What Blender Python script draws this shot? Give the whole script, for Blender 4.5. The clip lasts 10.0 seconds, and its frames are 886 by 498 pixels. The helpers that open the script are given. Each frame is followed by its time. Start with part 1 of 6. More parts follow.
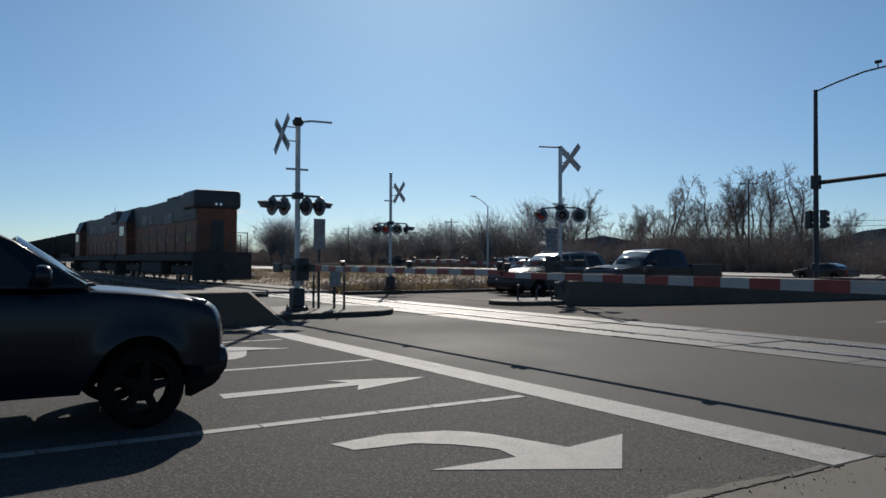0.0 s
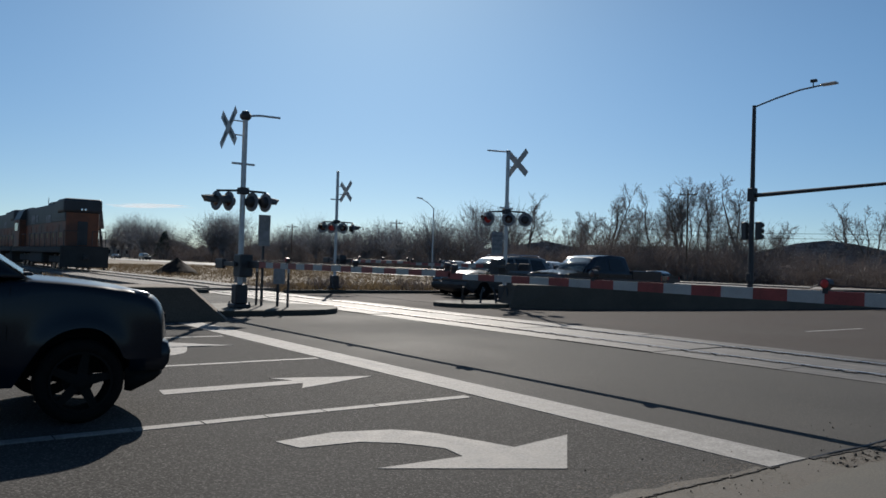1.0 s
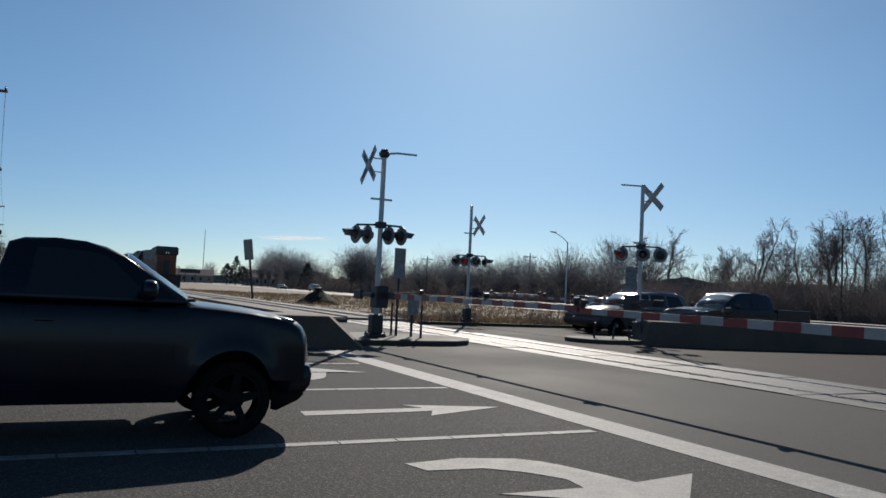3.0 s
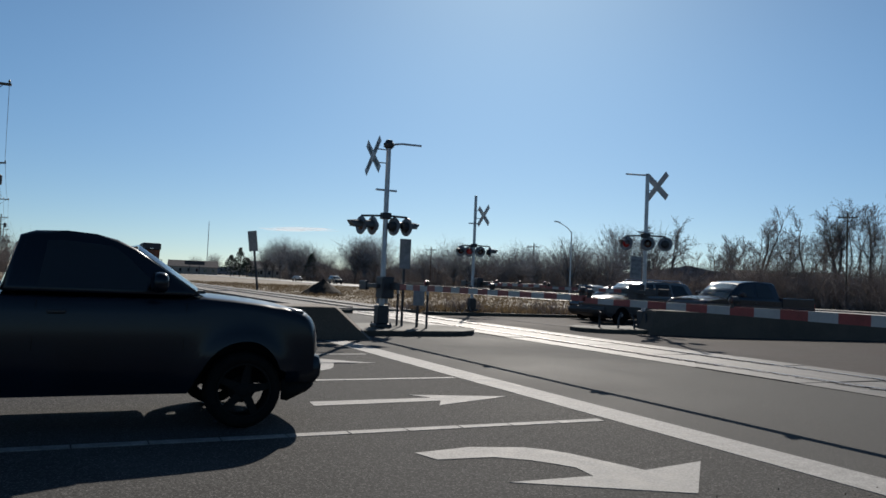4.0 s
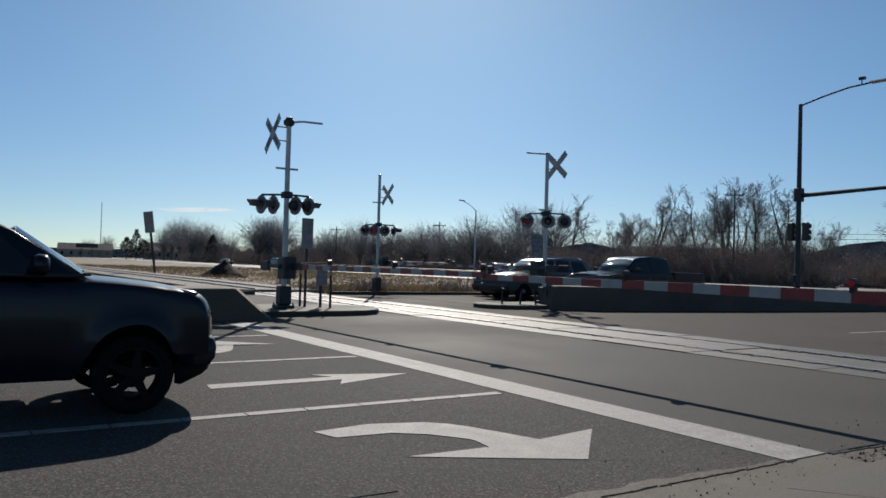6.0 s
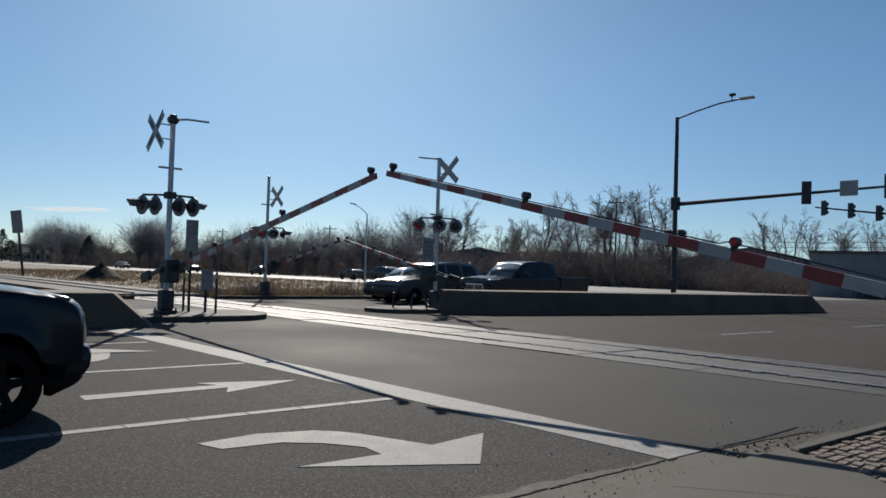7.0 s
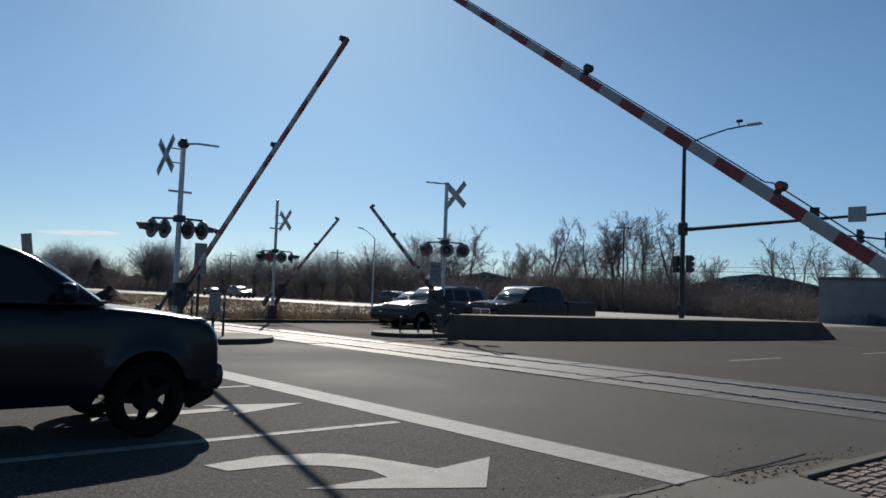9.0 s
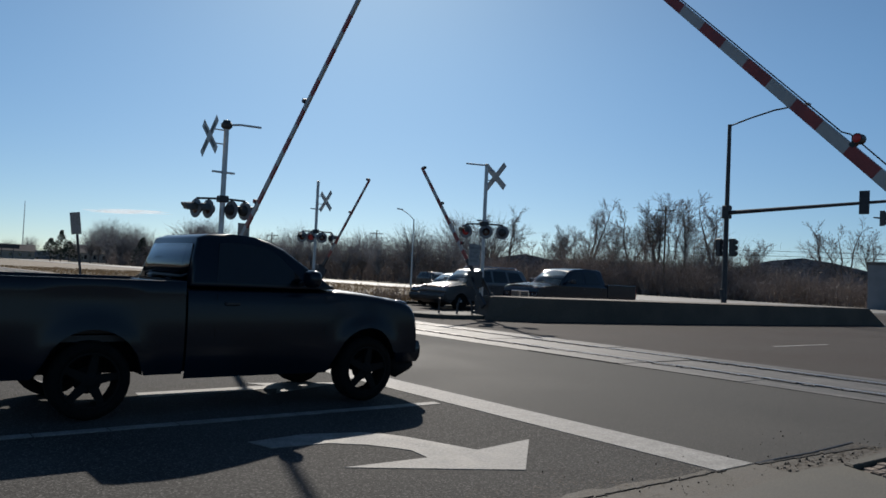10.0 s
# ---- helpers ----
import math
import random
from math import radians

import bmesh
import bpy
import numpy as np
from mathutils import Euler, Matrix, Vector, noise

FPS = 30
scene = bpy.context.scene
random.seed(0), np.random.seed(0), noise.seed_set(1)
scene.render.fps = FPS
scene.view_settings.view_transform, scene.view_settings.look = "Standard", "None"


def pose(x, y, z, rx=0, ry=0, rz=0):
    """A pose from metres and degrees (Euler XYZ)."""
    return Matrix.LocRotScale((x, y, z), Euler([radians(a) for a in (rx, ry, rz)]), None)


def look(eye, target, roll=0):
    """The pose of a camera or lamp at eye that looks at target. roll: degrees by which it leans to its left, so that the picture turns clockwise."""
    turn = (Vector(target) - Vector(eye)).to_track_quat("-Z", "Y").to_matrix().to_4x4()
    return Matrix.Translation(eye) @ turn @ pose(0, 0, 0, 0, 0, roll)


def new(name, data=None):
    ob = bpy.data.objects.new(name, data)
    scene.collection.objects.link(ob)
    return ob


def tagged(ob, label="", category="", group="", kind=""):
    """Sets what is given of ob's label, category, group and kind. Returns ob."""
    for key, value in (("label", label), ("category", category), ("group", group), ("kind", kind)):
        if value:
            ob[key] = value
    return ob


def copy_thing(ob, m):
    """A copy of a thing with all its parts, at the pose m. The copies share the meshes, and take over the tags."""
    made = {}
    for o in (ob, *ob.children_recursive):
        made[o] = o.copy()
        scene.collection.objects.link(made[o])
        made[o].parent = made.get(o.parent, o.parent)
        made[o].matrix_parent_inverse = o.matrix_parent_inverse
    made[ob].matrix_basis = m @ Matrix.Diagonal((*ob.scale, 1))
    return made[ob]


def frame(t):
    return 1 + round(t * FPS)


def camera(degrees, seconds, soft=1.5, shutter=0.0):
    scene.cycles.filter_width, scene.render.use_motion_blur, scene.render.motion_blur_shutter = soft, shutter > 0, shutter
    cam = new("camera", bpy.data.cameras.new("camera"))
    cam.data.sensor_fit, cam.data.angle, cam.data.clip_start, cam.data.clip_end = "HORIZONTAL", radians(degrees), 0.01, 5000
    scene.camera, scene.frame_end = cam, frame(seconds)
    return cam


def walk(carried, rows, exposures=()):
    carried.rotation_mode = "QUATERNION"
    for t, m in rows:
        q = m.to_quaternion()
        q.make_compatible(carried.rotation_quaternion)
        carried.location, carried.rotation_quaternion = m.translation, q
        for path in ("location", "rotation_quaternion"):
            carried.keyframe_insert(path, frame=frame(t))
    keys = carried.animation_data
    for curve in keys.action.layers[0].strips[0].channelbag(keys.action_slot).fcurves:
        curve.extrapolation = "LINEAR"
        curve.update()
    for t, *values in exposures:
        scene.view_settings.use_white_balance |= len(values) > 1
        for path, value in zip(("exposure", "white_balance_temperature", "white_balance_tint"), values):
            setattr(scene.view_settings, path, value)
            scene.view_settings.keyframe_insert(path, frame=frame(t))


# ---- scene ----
cam = camera(59.16, 10.0, soft=1.6)

# seconds, eye x y z, heading (0 = along the track, minus = to the right), pitch, lean
PATH = [
    (0, 0.127, 0.206, 1.524, -32.56, 0.87, 0.19),
    (0.5, 0.068, 0.212, 1.512, -33.71, 0.96, 0.33),
    (1, 0.08, 0.253, 1.496, -36.65, 1.07, 1.72),
    (1.5, 0.055, 0.138, 1.517, -37.44, 0.71, 1.55),
    (1.8, 0.071, 0.03, 1.512, -32.16, 2.09, 1.54),
    (2, 0.071, -0.011, 1.512, -28.55, 1.79, 2.72),
    (2.2, 0.06, -0.02, 1.51, -26.95, 2.3, 2.72),
    (3.5, -0.063, -0.047, 1.497, -26.78, 3.25, 2.78),
    (4, -0.076, -0.048, 1.499, -26.53, 2.42, 2.44),
    (4.5, -0.069, -0.044, 1.488, -26.85, 2.0, 2.24),
    (5, -0.066, -0.046, 1.489, -26.88, 1.57, 1.82),
    (5.5, -0.059, -0.067, 1.482, -25.02, 1.95, 1.55),
    (5.8, -0.045, -0.075, 1.483, -27.82, 1.72, 1.3),
    (6, -0.009, -0.098, 1.485, -33.45, 1.14, 1.6),
    (6.2, -0.008, -0.078, 1.5, -37.95, 0.73, 1.82),
    (7.3, 0.019, -0.031, 1.485, -41.67, 1.62, 1.84),
    (7.5, 0.021, -0.038, 1.479, -41.78, 1.34, 1.96),
    (8, 0.0, -0.043, 1.487, -40.24, 2.1, 1.83),
    (8.5, -0.018, -0.068, 1.502, -39.5, 2.92, 1.4),
    (9, -0.011, -0.064, 1.478, -40.84, 3.45, 2.08),
    (9.5, -0.027, -0.068, 1.484, -38.72, 1.95, 2.44),
    (10, -0.034, -0.055, 1.488, -38.06, 1.96, 2.67),
]


def held(x, y, z, heading, pitch, lean):
    h, p = radians(heading), radians(pitch)
    way = Vector((-math.sin(h) * math.cos(p), math.cos(h) * math.cos(p), math.sin(p)))
    return look((x, y, z), Vector((x, y, z)) + way, lean)


walk(cam, [(row[0], held(*row[1:])) for row in PATH], exposures=[(0, 0.2), (10, 0.2)])

# ---- light: a low winter sun ahead of the camera, clear sky ----
SUN_HEADING, SUN_HEIGHT = radians(31.2), radians(32.0)
world = bpy.data.worlds.new("sky")
scene.world = world
world.use_nodes = True
wn = world.node_tree
sky = wn.nodes.new("ShaderNodeTexSky")
sky.sky_type, sky.sun_disc = "NISHITA", False
sky.sun_elevation, sky.sun_rotation = SUN_HEIGHT, SUN_HEADING
sky.altitude, sky.air_density, sky.dust_density, sky.ozone_density = 1600, 0.75, 1.0, 2.5
# a clear dry winter sky: a little dimmer and greyer towards the horizon all round
tint = wn.nodes.new("ShaderNodeVectorMath")
tint.operation = "MULTIPLY"
where, axes, rise, hue = (wn.nodes.new(k) for k in ("ShaderNodeTexCoord", "ShaderNodeSeparateXYZ", "ShaderNodeMapRange", "ShaderNodeMix"))
rise.interpolation_type = "SMOOTHSTEP"
rise.inputs["From Min"].default_value, rise.inputs["From Max"].default_value = 0.0, 0.30
hue.data_type = "RGBA"
hue.inputs[6].default_value, hue.inputs[7].default_value = (0.645, 0.75, 0.765, 1), (0.765, 0.985, 1.0, 1)
wn.links.new(where.outputs["Generated"], axes.inputs[0])
wn.links.new(axes.outputs["Z"], rise.inputs["Value"])
wn.links.new(rise.outputs["Result"], hue.inputs[0])
wn.links.new(hue.outputs[2], tint.inputs[1])
wn.links.new(sky.outputs[0], tint.inputs[0])
wn.links.new(tint.outputs[0], wn.nodes["Background"].inputs[0])
wn.nodes["Background"].inputs[1].default_value = 0.079
sun = new("sun", bpy.data.lights.new("sun", "SUN"))
sun.data.energy, sun.data.angle, sun.data.color = 5.0, radians(0.53), (1.0, 0.93, 0.84)
SUN_WAY = Vector((math.sin(SUN_HEADING) * math.cos(SUN_HEIGHT), math.cos(SUN_HEADING) * math.cos(SUN_HEIGHT), math.sin(SUN_HEIGHT)))
sun.matrix_world = look(SUN_WAY * 60, (0, 0, 0))

# ---- materials ----
MATS = {}


def mat(name, colour, rough=0.6, metal=0.0, vary=0.25, scale=6.0, fine=60.0, bump=0.15, depth=0.01, spec=0.5, stain=None, rnd=0.0, coat=0.0, coat_rough=0.12, emit=None, speck=None, stretch=None):
    """A weathered surface: broad stains and fine grain in colour and relief, in metres."""
    if name in MATS:
        return MATS[name]
    m = bpy.data.materials.new(name)
    m.use_nodes = True
    n, l = m.node_tree.nodes, m.node_tree.links
    b = n["Principled BSDF"]
    tc = n.new("ShaderNodeTexCoord")
    big, small = n.new("ShaderNodeTexNoise"), n.new("ShaderNodeTexNoise")
    big.inputs["Scale"].default_value, small.inputs["Scale"].default_value = scale, fine
    big.inputs["Detail"].default_value, small.inputs["Detail"].default_value = 5, 3
    for t in (big, small):
        if stretch:
            mp = n.new("ShaderNodeMapping")
            mp.inputs["Scale"].default_value = stretch
            l.new(tc.outputs["Object"], mp.inputs["Vector"])
            l.new(mp.outputs["Vector"], t.inputs["Vector"])
        else:
            l.new(tc.outputs["Object"], t.inputs["Vector"])
    dark = [c * (1 - vary) for c in colour] if stain is None else stain
    lite = [min(1, c * (1 + vary)) for c in colour]
    ramp = n.new("ShaderNodeValToRGB")
    ramp.color_ramp.elements[0].position, ramp.color_ramp.elements[1].position = 0.34, 0.66
    ramp.color_ramp.elements[0].color, ramp.color_ramp.elements[1].color = (*dark, 1), (*lite, 1)
    l.new(big.outputs["Fac"], ramp.inputs["Fac"])
    grain = n.new("ShaderNodeMapRange")
    grain.inputs["From Min"].default_value, grain.inputs["From Max"].default_value = 0.3, 0.7
    grain.inputs["To Min"].default_value, grain.inputs["To Max"].default_value = 1 - vary, 1 + vary
    l.new(small.outputs["Fac"], grain.inputs["Value"])
    mul = n.new("ShaderNodeVectorMath")
    mul.operation = "SCALE"
    l.new(ramp.outputs["Color"], mul.inputs[0])
    l.new(grain.outputs["Result"], mul.inputs["Scale"])
    out = mul.outputs[0]
    if speck:
        grit, sel, mix = n.new("ShaderNodeTexVoronoi"), n.new("ShaderNodeMapRange"), n.new("ShaderNodeMix")
        grit.inputs["Scale"].default_value = speck[0]
        sel.inputs["From Min"].default_value, sel.inputs["From Max"].default_value = 0.64, 0.9
        mix.data_type = "RGBA"
        mix.inputs[7].default_value = (*speck[1], 1)
        l.new(tc.outputs["Object"], grit.inputs["Vector"])
        l.new(grit.outputs["Color"], sel.inputs["Value"])
        l.new(sel.outputs["Result"], mix.inputs[0])
        l.new(out, mix.inputs[6])
        out = mix.outputs[2]
    if rnd:
        info, rr, m2 = n.new("ShaderNodeObjectInfo"), n.new("ShaderNodeMapRange"), n.new("ShaderNodeVectorMath")
        rr.inputs["To Min"].default_value, rr.inputs["To Max"].default_value = 1 - rnd, 1 + rnd
        m2.operation = "SCALE"
        l.new(info.outputs["Random"], rr.inputs["Value"])
        l.new(out, m2.inputs[0])
        l.new(rr.outputs["Result"], m2.inputs["Scale"])
        out = m2.outputs[0]
    l.new(out, b.inputs["Base Color"])
    rg = n.new("ShaderNodeMapRange")
    rg.inputs["To Min"].default_value, rg.inputs["To Max"].default_value = max(0.02, rough * 0.8), min(1, rough * 1.2)
    l.new(big.outputs["Fac"], rg.inputs["Value"])
    l.new(rg.outputs["Result"], b.inputs["Roughness"])
    b.inputs["Metallic"].default_value = metal
    b.inputs["Specular IOR Level"].default_value = spec
    b.inputs["Coat Weight"].default_value = coat
    b.inputs["Coat Roughness"].default_value = coat_rough
    if bump:
        bp = n.new("ShaderNodeBump")
        bp.inputs["Strength"].default_value, bp.inputs["Distance"].default_value = bump, depth
        l.new(small.outputs["Fac"], bp.inputs["Height"])
        l.new(bp.outputs["Normal"], b.inputs["Normal"])
    if emit:
        b.inputs["Emission Color"].default_value, b.inputs["Emission Strength"].default_value = (*emit[:3], 1), emit[3]
    MATS[name] = m
    return m


def glass(name, tint, rough=0.02):
    m = mat(name, tint, rough, vary=0.05, bump=0, spec=0.5)
    m.node_tree.nodes["Principled BSDF"].inputs["Transmission Weight"].default_value = 0.75
    return m


ASPHALT = mat("asphalt", (0.049, 0.048, 0.046), 0.95, vary=0.26, scale=0.45, fine=34, bump=0.6, depth=0.014, spec=0.05, speck=(85, (0.13, 0.125, 0.12)))
ROADPALE = mat("pale_asphalt", (0.049, 0.048, 0.046), 0.82, vary=0.22, scale=0.3, fine=45, bump=0.25, depth=0.006, spec=0.065, speck=(170, (0.12, 0.115, 0.105)))
PAINT = mat("road_paint", (0.172, 0.169, 0.162), 0.8, vary=0.28, scale=5, fine=45, bump=0.3, depth=0.006)
CONCRETE = mat("concrete", (0.048, 0.044, 0.034), 0.9, vary=0.26, scale=1.2, fine=50, bump=0.3, depth=0.006, rnd=0.06)
PANEL = mat("crossing_concrete", (0.062, 0.058, 0.054), 0.66, spec=0.24, vary=0.5, scale=3.4, fine=22, stretch=(1.8, 0.22, 1.0), bump=0.5, depth=0.008, rnd=0.12, stain=(0.017, 0.016, 0.015))
MEDIAN = mat("median_concrete", (0.088, 0.067, 0.050), 0.95, vary=0.22, scale=0.8, fine=30, bump=0.3, depth=0.01, rnd=0.08)
SANDY = mat("sandy_dirt", (0.075, 0.060, 0.044), 0.9, vary=0.3, scale=2, fine=40, bump=0.5, depth=0.01)
GRASS = mat("dry_grass", (0.105, 0.078, 0.048), 0.95, vary=0.35, scale=0.12, fine=6, bump=0.8, depth=0.08, stain=(0.07, 0.058, 0.038))
STRAW = mat("straw", (0.095, 0.071, 0.047), 0.9, vary=0.3, scale=2, bump=0)


def thin(m, colour, share):
    """Let light through thin dry stems."""
    n, l = m.node_tree.nodes, m.node_tree.links
    t, x = n.new("ShaderNodeBsdfTranslucent"), n.new("ShaderNodeMixShader")
    t.inputs[0].default_value, x.inputs[0].default_value = (*colour, 1), share
    l.new(n["Principled BSDF"].outputs[0], x.inputs[1])
    l.new(t.outputs[0], x.inputs[2])
    l.new(x.outputs[0], n["Material Output"].inputs[0])


thin(STRAW, (0.13, 0.095, 0.055), 0.4)
BALLAST = mat("ballast", (0.13, 0.12, 0.11), 0.9, vary=0.4, scale=3, fine=18, bump=1.0, depth=0.04)
STEEL = mat("rail_steel", (0.28, 0.25, 0.23), 0.3, metal=0.9, vary=0.2, scale=4, bump=0.05)
GALV = mat("galvanised_steel", (0.42, 0.43, 0.44), 0.45, metal=0.6, vary=0.15, scale=5, fine=90, bump=0.05)
DARKSTEEL = mat("dark_steel", (0.035, 0.037, 0.042), 0.5, metal=0.3, vary=0.2, scale=4, bump=0.05)
BLACK = mat("black_paint", (0.02, 0.02, 0.022), 0.5, vary=0.2, bump=0.05)
DULL = mat("dull_black", (0.006, 0.006, 0.006), 0.8, vary=0.2, bump=0.05, spec=0.2)
VISOR = mat("visor_paint", (0.15, 0.155, 0.16), 0.25, vary=0.15, bump=0.03)
LAMPBACK = mat("lamp_background", (0.17, 0.175, 0.185), 0.5, vary=0.2, bump=0.05)
RUBBER = mat("rubber", (0.007, 0.007, 0.007), 0.95, vary=0.25, scale=12, bump=0.2, spec=0.12)
WHITE = mat("white_sheeting", (0.36, 0.35, 0.34), 0.45, vary=0.08, scale=5, bump=0.05)
RED = mat("red_sheeting", (0.24, 0.036, 0.032), 0.4, vary=0.15, scale=5, bump=0.05)
LENS = mat("dark_red_lens", (0.05, 0.012, 0.012), 0.2, vary=0.1, bump=0, coat=0.5)
LIT = mat("lit_red_lens", (0.07, 0.010, 0.010), 0.3, vary=0.1, bump=0, emit=(1.0, 0.06, 0.07, 0.03))
BARK = mat("bark", (0.13, 0.105, 0.085), 0.95, vary=0.35, scale=3, fine=30, bump=0.4, rnd=0.25)
TWIG = mat("twigs", (0.21, 0.19, 0.18), 0.95, vary=0.3, scale=1, bump=0, rnd=0.25)
BRUSH = mat("brush", (0.20, 0.172, 0.160), 0.95, vary=0.45, scale=0.3, bump=0)
thin(BRUSH, (0.09, 0.072, 0.062), 0.25)
# far crowns only: distance haze put into a paler, greyer twig colour
HAZETWIG = mat("hazy_twigs", (0.25, 0.245, 0.25), 0.95, vary=0.3, scale=1, bump=0, rnd=0.25)
thin(HAZETWIG, (0.14, 0.13, 0.13), 0.12)
GREYPLATE = mat("grey_sheeting", (0.22, 0.225, 0.23), 0.6, vary=0.2, bump=0.05)
REDROAD = mat("reddish_asphalt", (0.044, 0.040, 0.037), 0.85, vary=0.2, scale=0.25, fine=60, bump=0.25, depth=0.006, spec=0.05, stain=(0.036, 0.028, 0.025), speck=(170, (0.11, 0.10, 0.095)))
GUTTER = mat("gutter_concrete", (0.047, 0.042, 0.033), 0.9, vary=0.35, scale=2.6, fine=45, bump=0.4, depth=0.006, stain=(0.036, 0.029, 0.021))
# low-angle sun glare on the far paving, put in as a pale base colour
GLAREPAVE = mat("glare_paving", (0.135, 0.13, 0.122), 0.72, vary=0.15, scale=0.2, fine=20, bump=0.1)
NEEDLE = mat("evergreen", (0.03, 0.045, 0.028), 0.9, vary=0.35, scale=2, bump=0)
WOODPOLE = mat("pole_timber", (0.10, 0.075, 0.055), 0.9, vary=0.3, scale=3, bump=0.2)
CHROME = mat("chrome", (0.7, 0.7, 0.72), 0.12, metal=1.0, vary=0.05, bump=0)
WINDOW = glass("tinted_glass", (0.02, 0.025, 0.03))
SCREEN = glass("windscreen_glass", (0.10, 0.12, 0.125), 0.04)
SCREEN.node_tree.nodes["Principled BSDF"].inputs["Specular IOR Level"].default_value = 0.9
LAMPGLASS = glass("lamp_glass", (0.5, 0.5, 0.5), 0.08)
TAIL = mat("tail_lens", (0.3, 0.02, 0.02), 0.2, vary=0.1, bump=0, coat=0.6)
NAVY = mat("dark_blue_paint", (0.0035, 0.008, 0.015), 0.3, vary=0.12, scale=1.5, bump=0, spec=0.12, coat=0.35)
SLATE = mat("slate_blue_paint", (0.006, 0.011, 0.022), 0.22, vary=0.1, scale=1.5, bump=0, spec=0.12, coat=0.5)
PEWTER = mat("pewter_paint", (0.13, 0.13, 0.127), 0.24, metal=0.5, vary=0.1, scale=1.5, bump=0, coat=0.4)
WHITEPAINT = mat("white_paint", (0.45, 0.45, 0.45), 0.3, vary=0.06, scale=1.5, bump=0, coat=1.0)
BLACKPAINT = mat("black_car_paint", (0.010, 0.010, 0.012), 0.28, vary=0.1, scale=1.5, bump=0, spec=0.4, coat=0.7)
DARKCHROME = mat("dark_chrome", (0.22, 0.22, 0.23), 0.24, metal=1.0, vary=0.05, bump=0)
ORANGE = mat("loco_orange", (0.165, 0.052, 0.022), 0.6, vary=0.25, scale=0.8, fine=20, bump=0.05, stain=(0.09, 0.035, 0.020))
LOCOBLACK = mat("loco_black", (0.025, 0.028, 0.034), 0.55, vary=0.3, scale=0.8, fine=20, bump=0.05)
LOCOGREY = mat("loco_underframe", (0.03, 0.03, 0.03), 0.8, vary=0.3, scale=1, fine=15, bump=0.2)
LOCOPALE = mat("loco_faded_paint", (0.16, 0.16, 0.17), 0.6, vary=0.5, scale=2.5, fine=20, bump=0, stain=(0.03, 0.033, 0.04))
LOCOYELLOW = mat("loco_yellow", (0.20, 0.14, 0.05), 0.55, vary=0.2, scale=0.8, bump=0)
STUCCO = mat("white_wall", (0.21, 0.21, 0.215), 0.8, vary=0.1, scale=1, bump=0.1)
ROOFING = mat("roofing", (0.12, 0.10, 0.09), 0.85, vary=0.25, scale=1, bump=0.1)
TANWALL = mat("tan_wall", (0.30, 0.26, 0.21), 0.85, vary=0.15, scale=0.5, bump=0.1)
PAVER = mat("paver", (0.15, 0.115, 0.09), 0.85, vary=0.25, scale=5, fine=60, bump=0.5, depth=0.008, rnd=0.25)


# ---- mesh helpers ----
def mesh_of(name, bm, material, smooth=False):
    me = bpy.data.meshes.new(name)
    bmesh.ops.recalc_face_normals(bm, faces=bm.faces)
    bm.to_mesh(me)
    bm.free()
    me.materials.append(material)
    if smooth:
        for p in me.polygons:
            p.use_smooth = True
    return me


def part(name, bm, material, parent=None, label="", smooth=False):
    ob = new(name, mesh_of(name, bm, material, smooth))
    ob.parent = parent
    if label:
        ob["label"] = label
    return ob


def thing(name, m, label, category, group="", kind=""):
    ob = new(name)
    ob.matrix_world = m
    return tagged(ob, label, category, group, kind)


def B():
    return bmesh.new()


def box(bm, x0, x1, y0, y1, z0, z1, bevel=0.0, m=None, seg=1):
    r = bmesh.ops.create_cube(bm, size=1.0)
    vs = r["verts"]
    for v in vs:
        v.co = Vector((x0 + (v.co.x + 0.5) * (x1 - x0), y0 + (v.co.y + 0.5) * (y1 - y0), z0 + (v.co.z + 0.5) * (z1 - z0)))
    if bevel:
        es = list({e for v in vs for e in v.link_edges})
        r = bmesh.ops.bevel(bm, geom=es, offset=bevel, segments=seg, affect="EDGES", profile=0.5)
        vs = list({v for f in r["faces"] for v in f.verts} | {v for v in vs if v.is_valid})
    if m is not None:
        bmesh.ops.transform(bm, matrix=m, verts=vs)
    return bm


def rod(bm, a, b, r0, r1=None, n=10, cap=True):
    a, b = Vector(a), Vector(b)
    r1 = r0 if r1 is None else r1
    q = (b - a).to_track_quat("Z", "Y")
    rings = []
    for p, r in ((a, r0), (b, r1)):
        rings.append([bm.verts.new(p + q @ Vector((r * math.cos(k * 2 * math.pi / n), r * math.sin(k * 2 * math.pi / n), 0))) for k in range(n)])
    for k in range(n):
        bm.faces.new((rings[0][k], rings[0][(k + 1) % n], rings[1][(k + 1) % n], rings[1][k]))
    if cap:
        bm.faces.new(rings[0][::-1])
        bm.faces.new(rings[1])
    return bm


def tube(bm, pts, r, n=8):
    for a, b in zip(pts, pts[1:]):
        rod(bm, a, b, r, r, n)
    return bm


def lathe(bm, prof, axis, centre, n=16):
    """Turn (along, radius) pairs round an axis through centre."""
    q = Vector(axis).to_track_quat("Z", "Y")
    c = Vector(centre)
    rings = [[bm.verts.new(c + q @ Vector((r * math.cos(k * 2 * math.pi / n), r * math.sin(k * 2 * math.pi / n), h))) for k in range(n)] for h, r in prof]
    for a, b in zip(rings, rings[1:]):
        for k in range(n):
            bm.faces.new((a[k], a[(k + 1) % n], b[(k + 1) % n], b[k]))
    bm.faces.new(rings[0][::-1])
    bm.faces.new(rings[-1])
    return bm


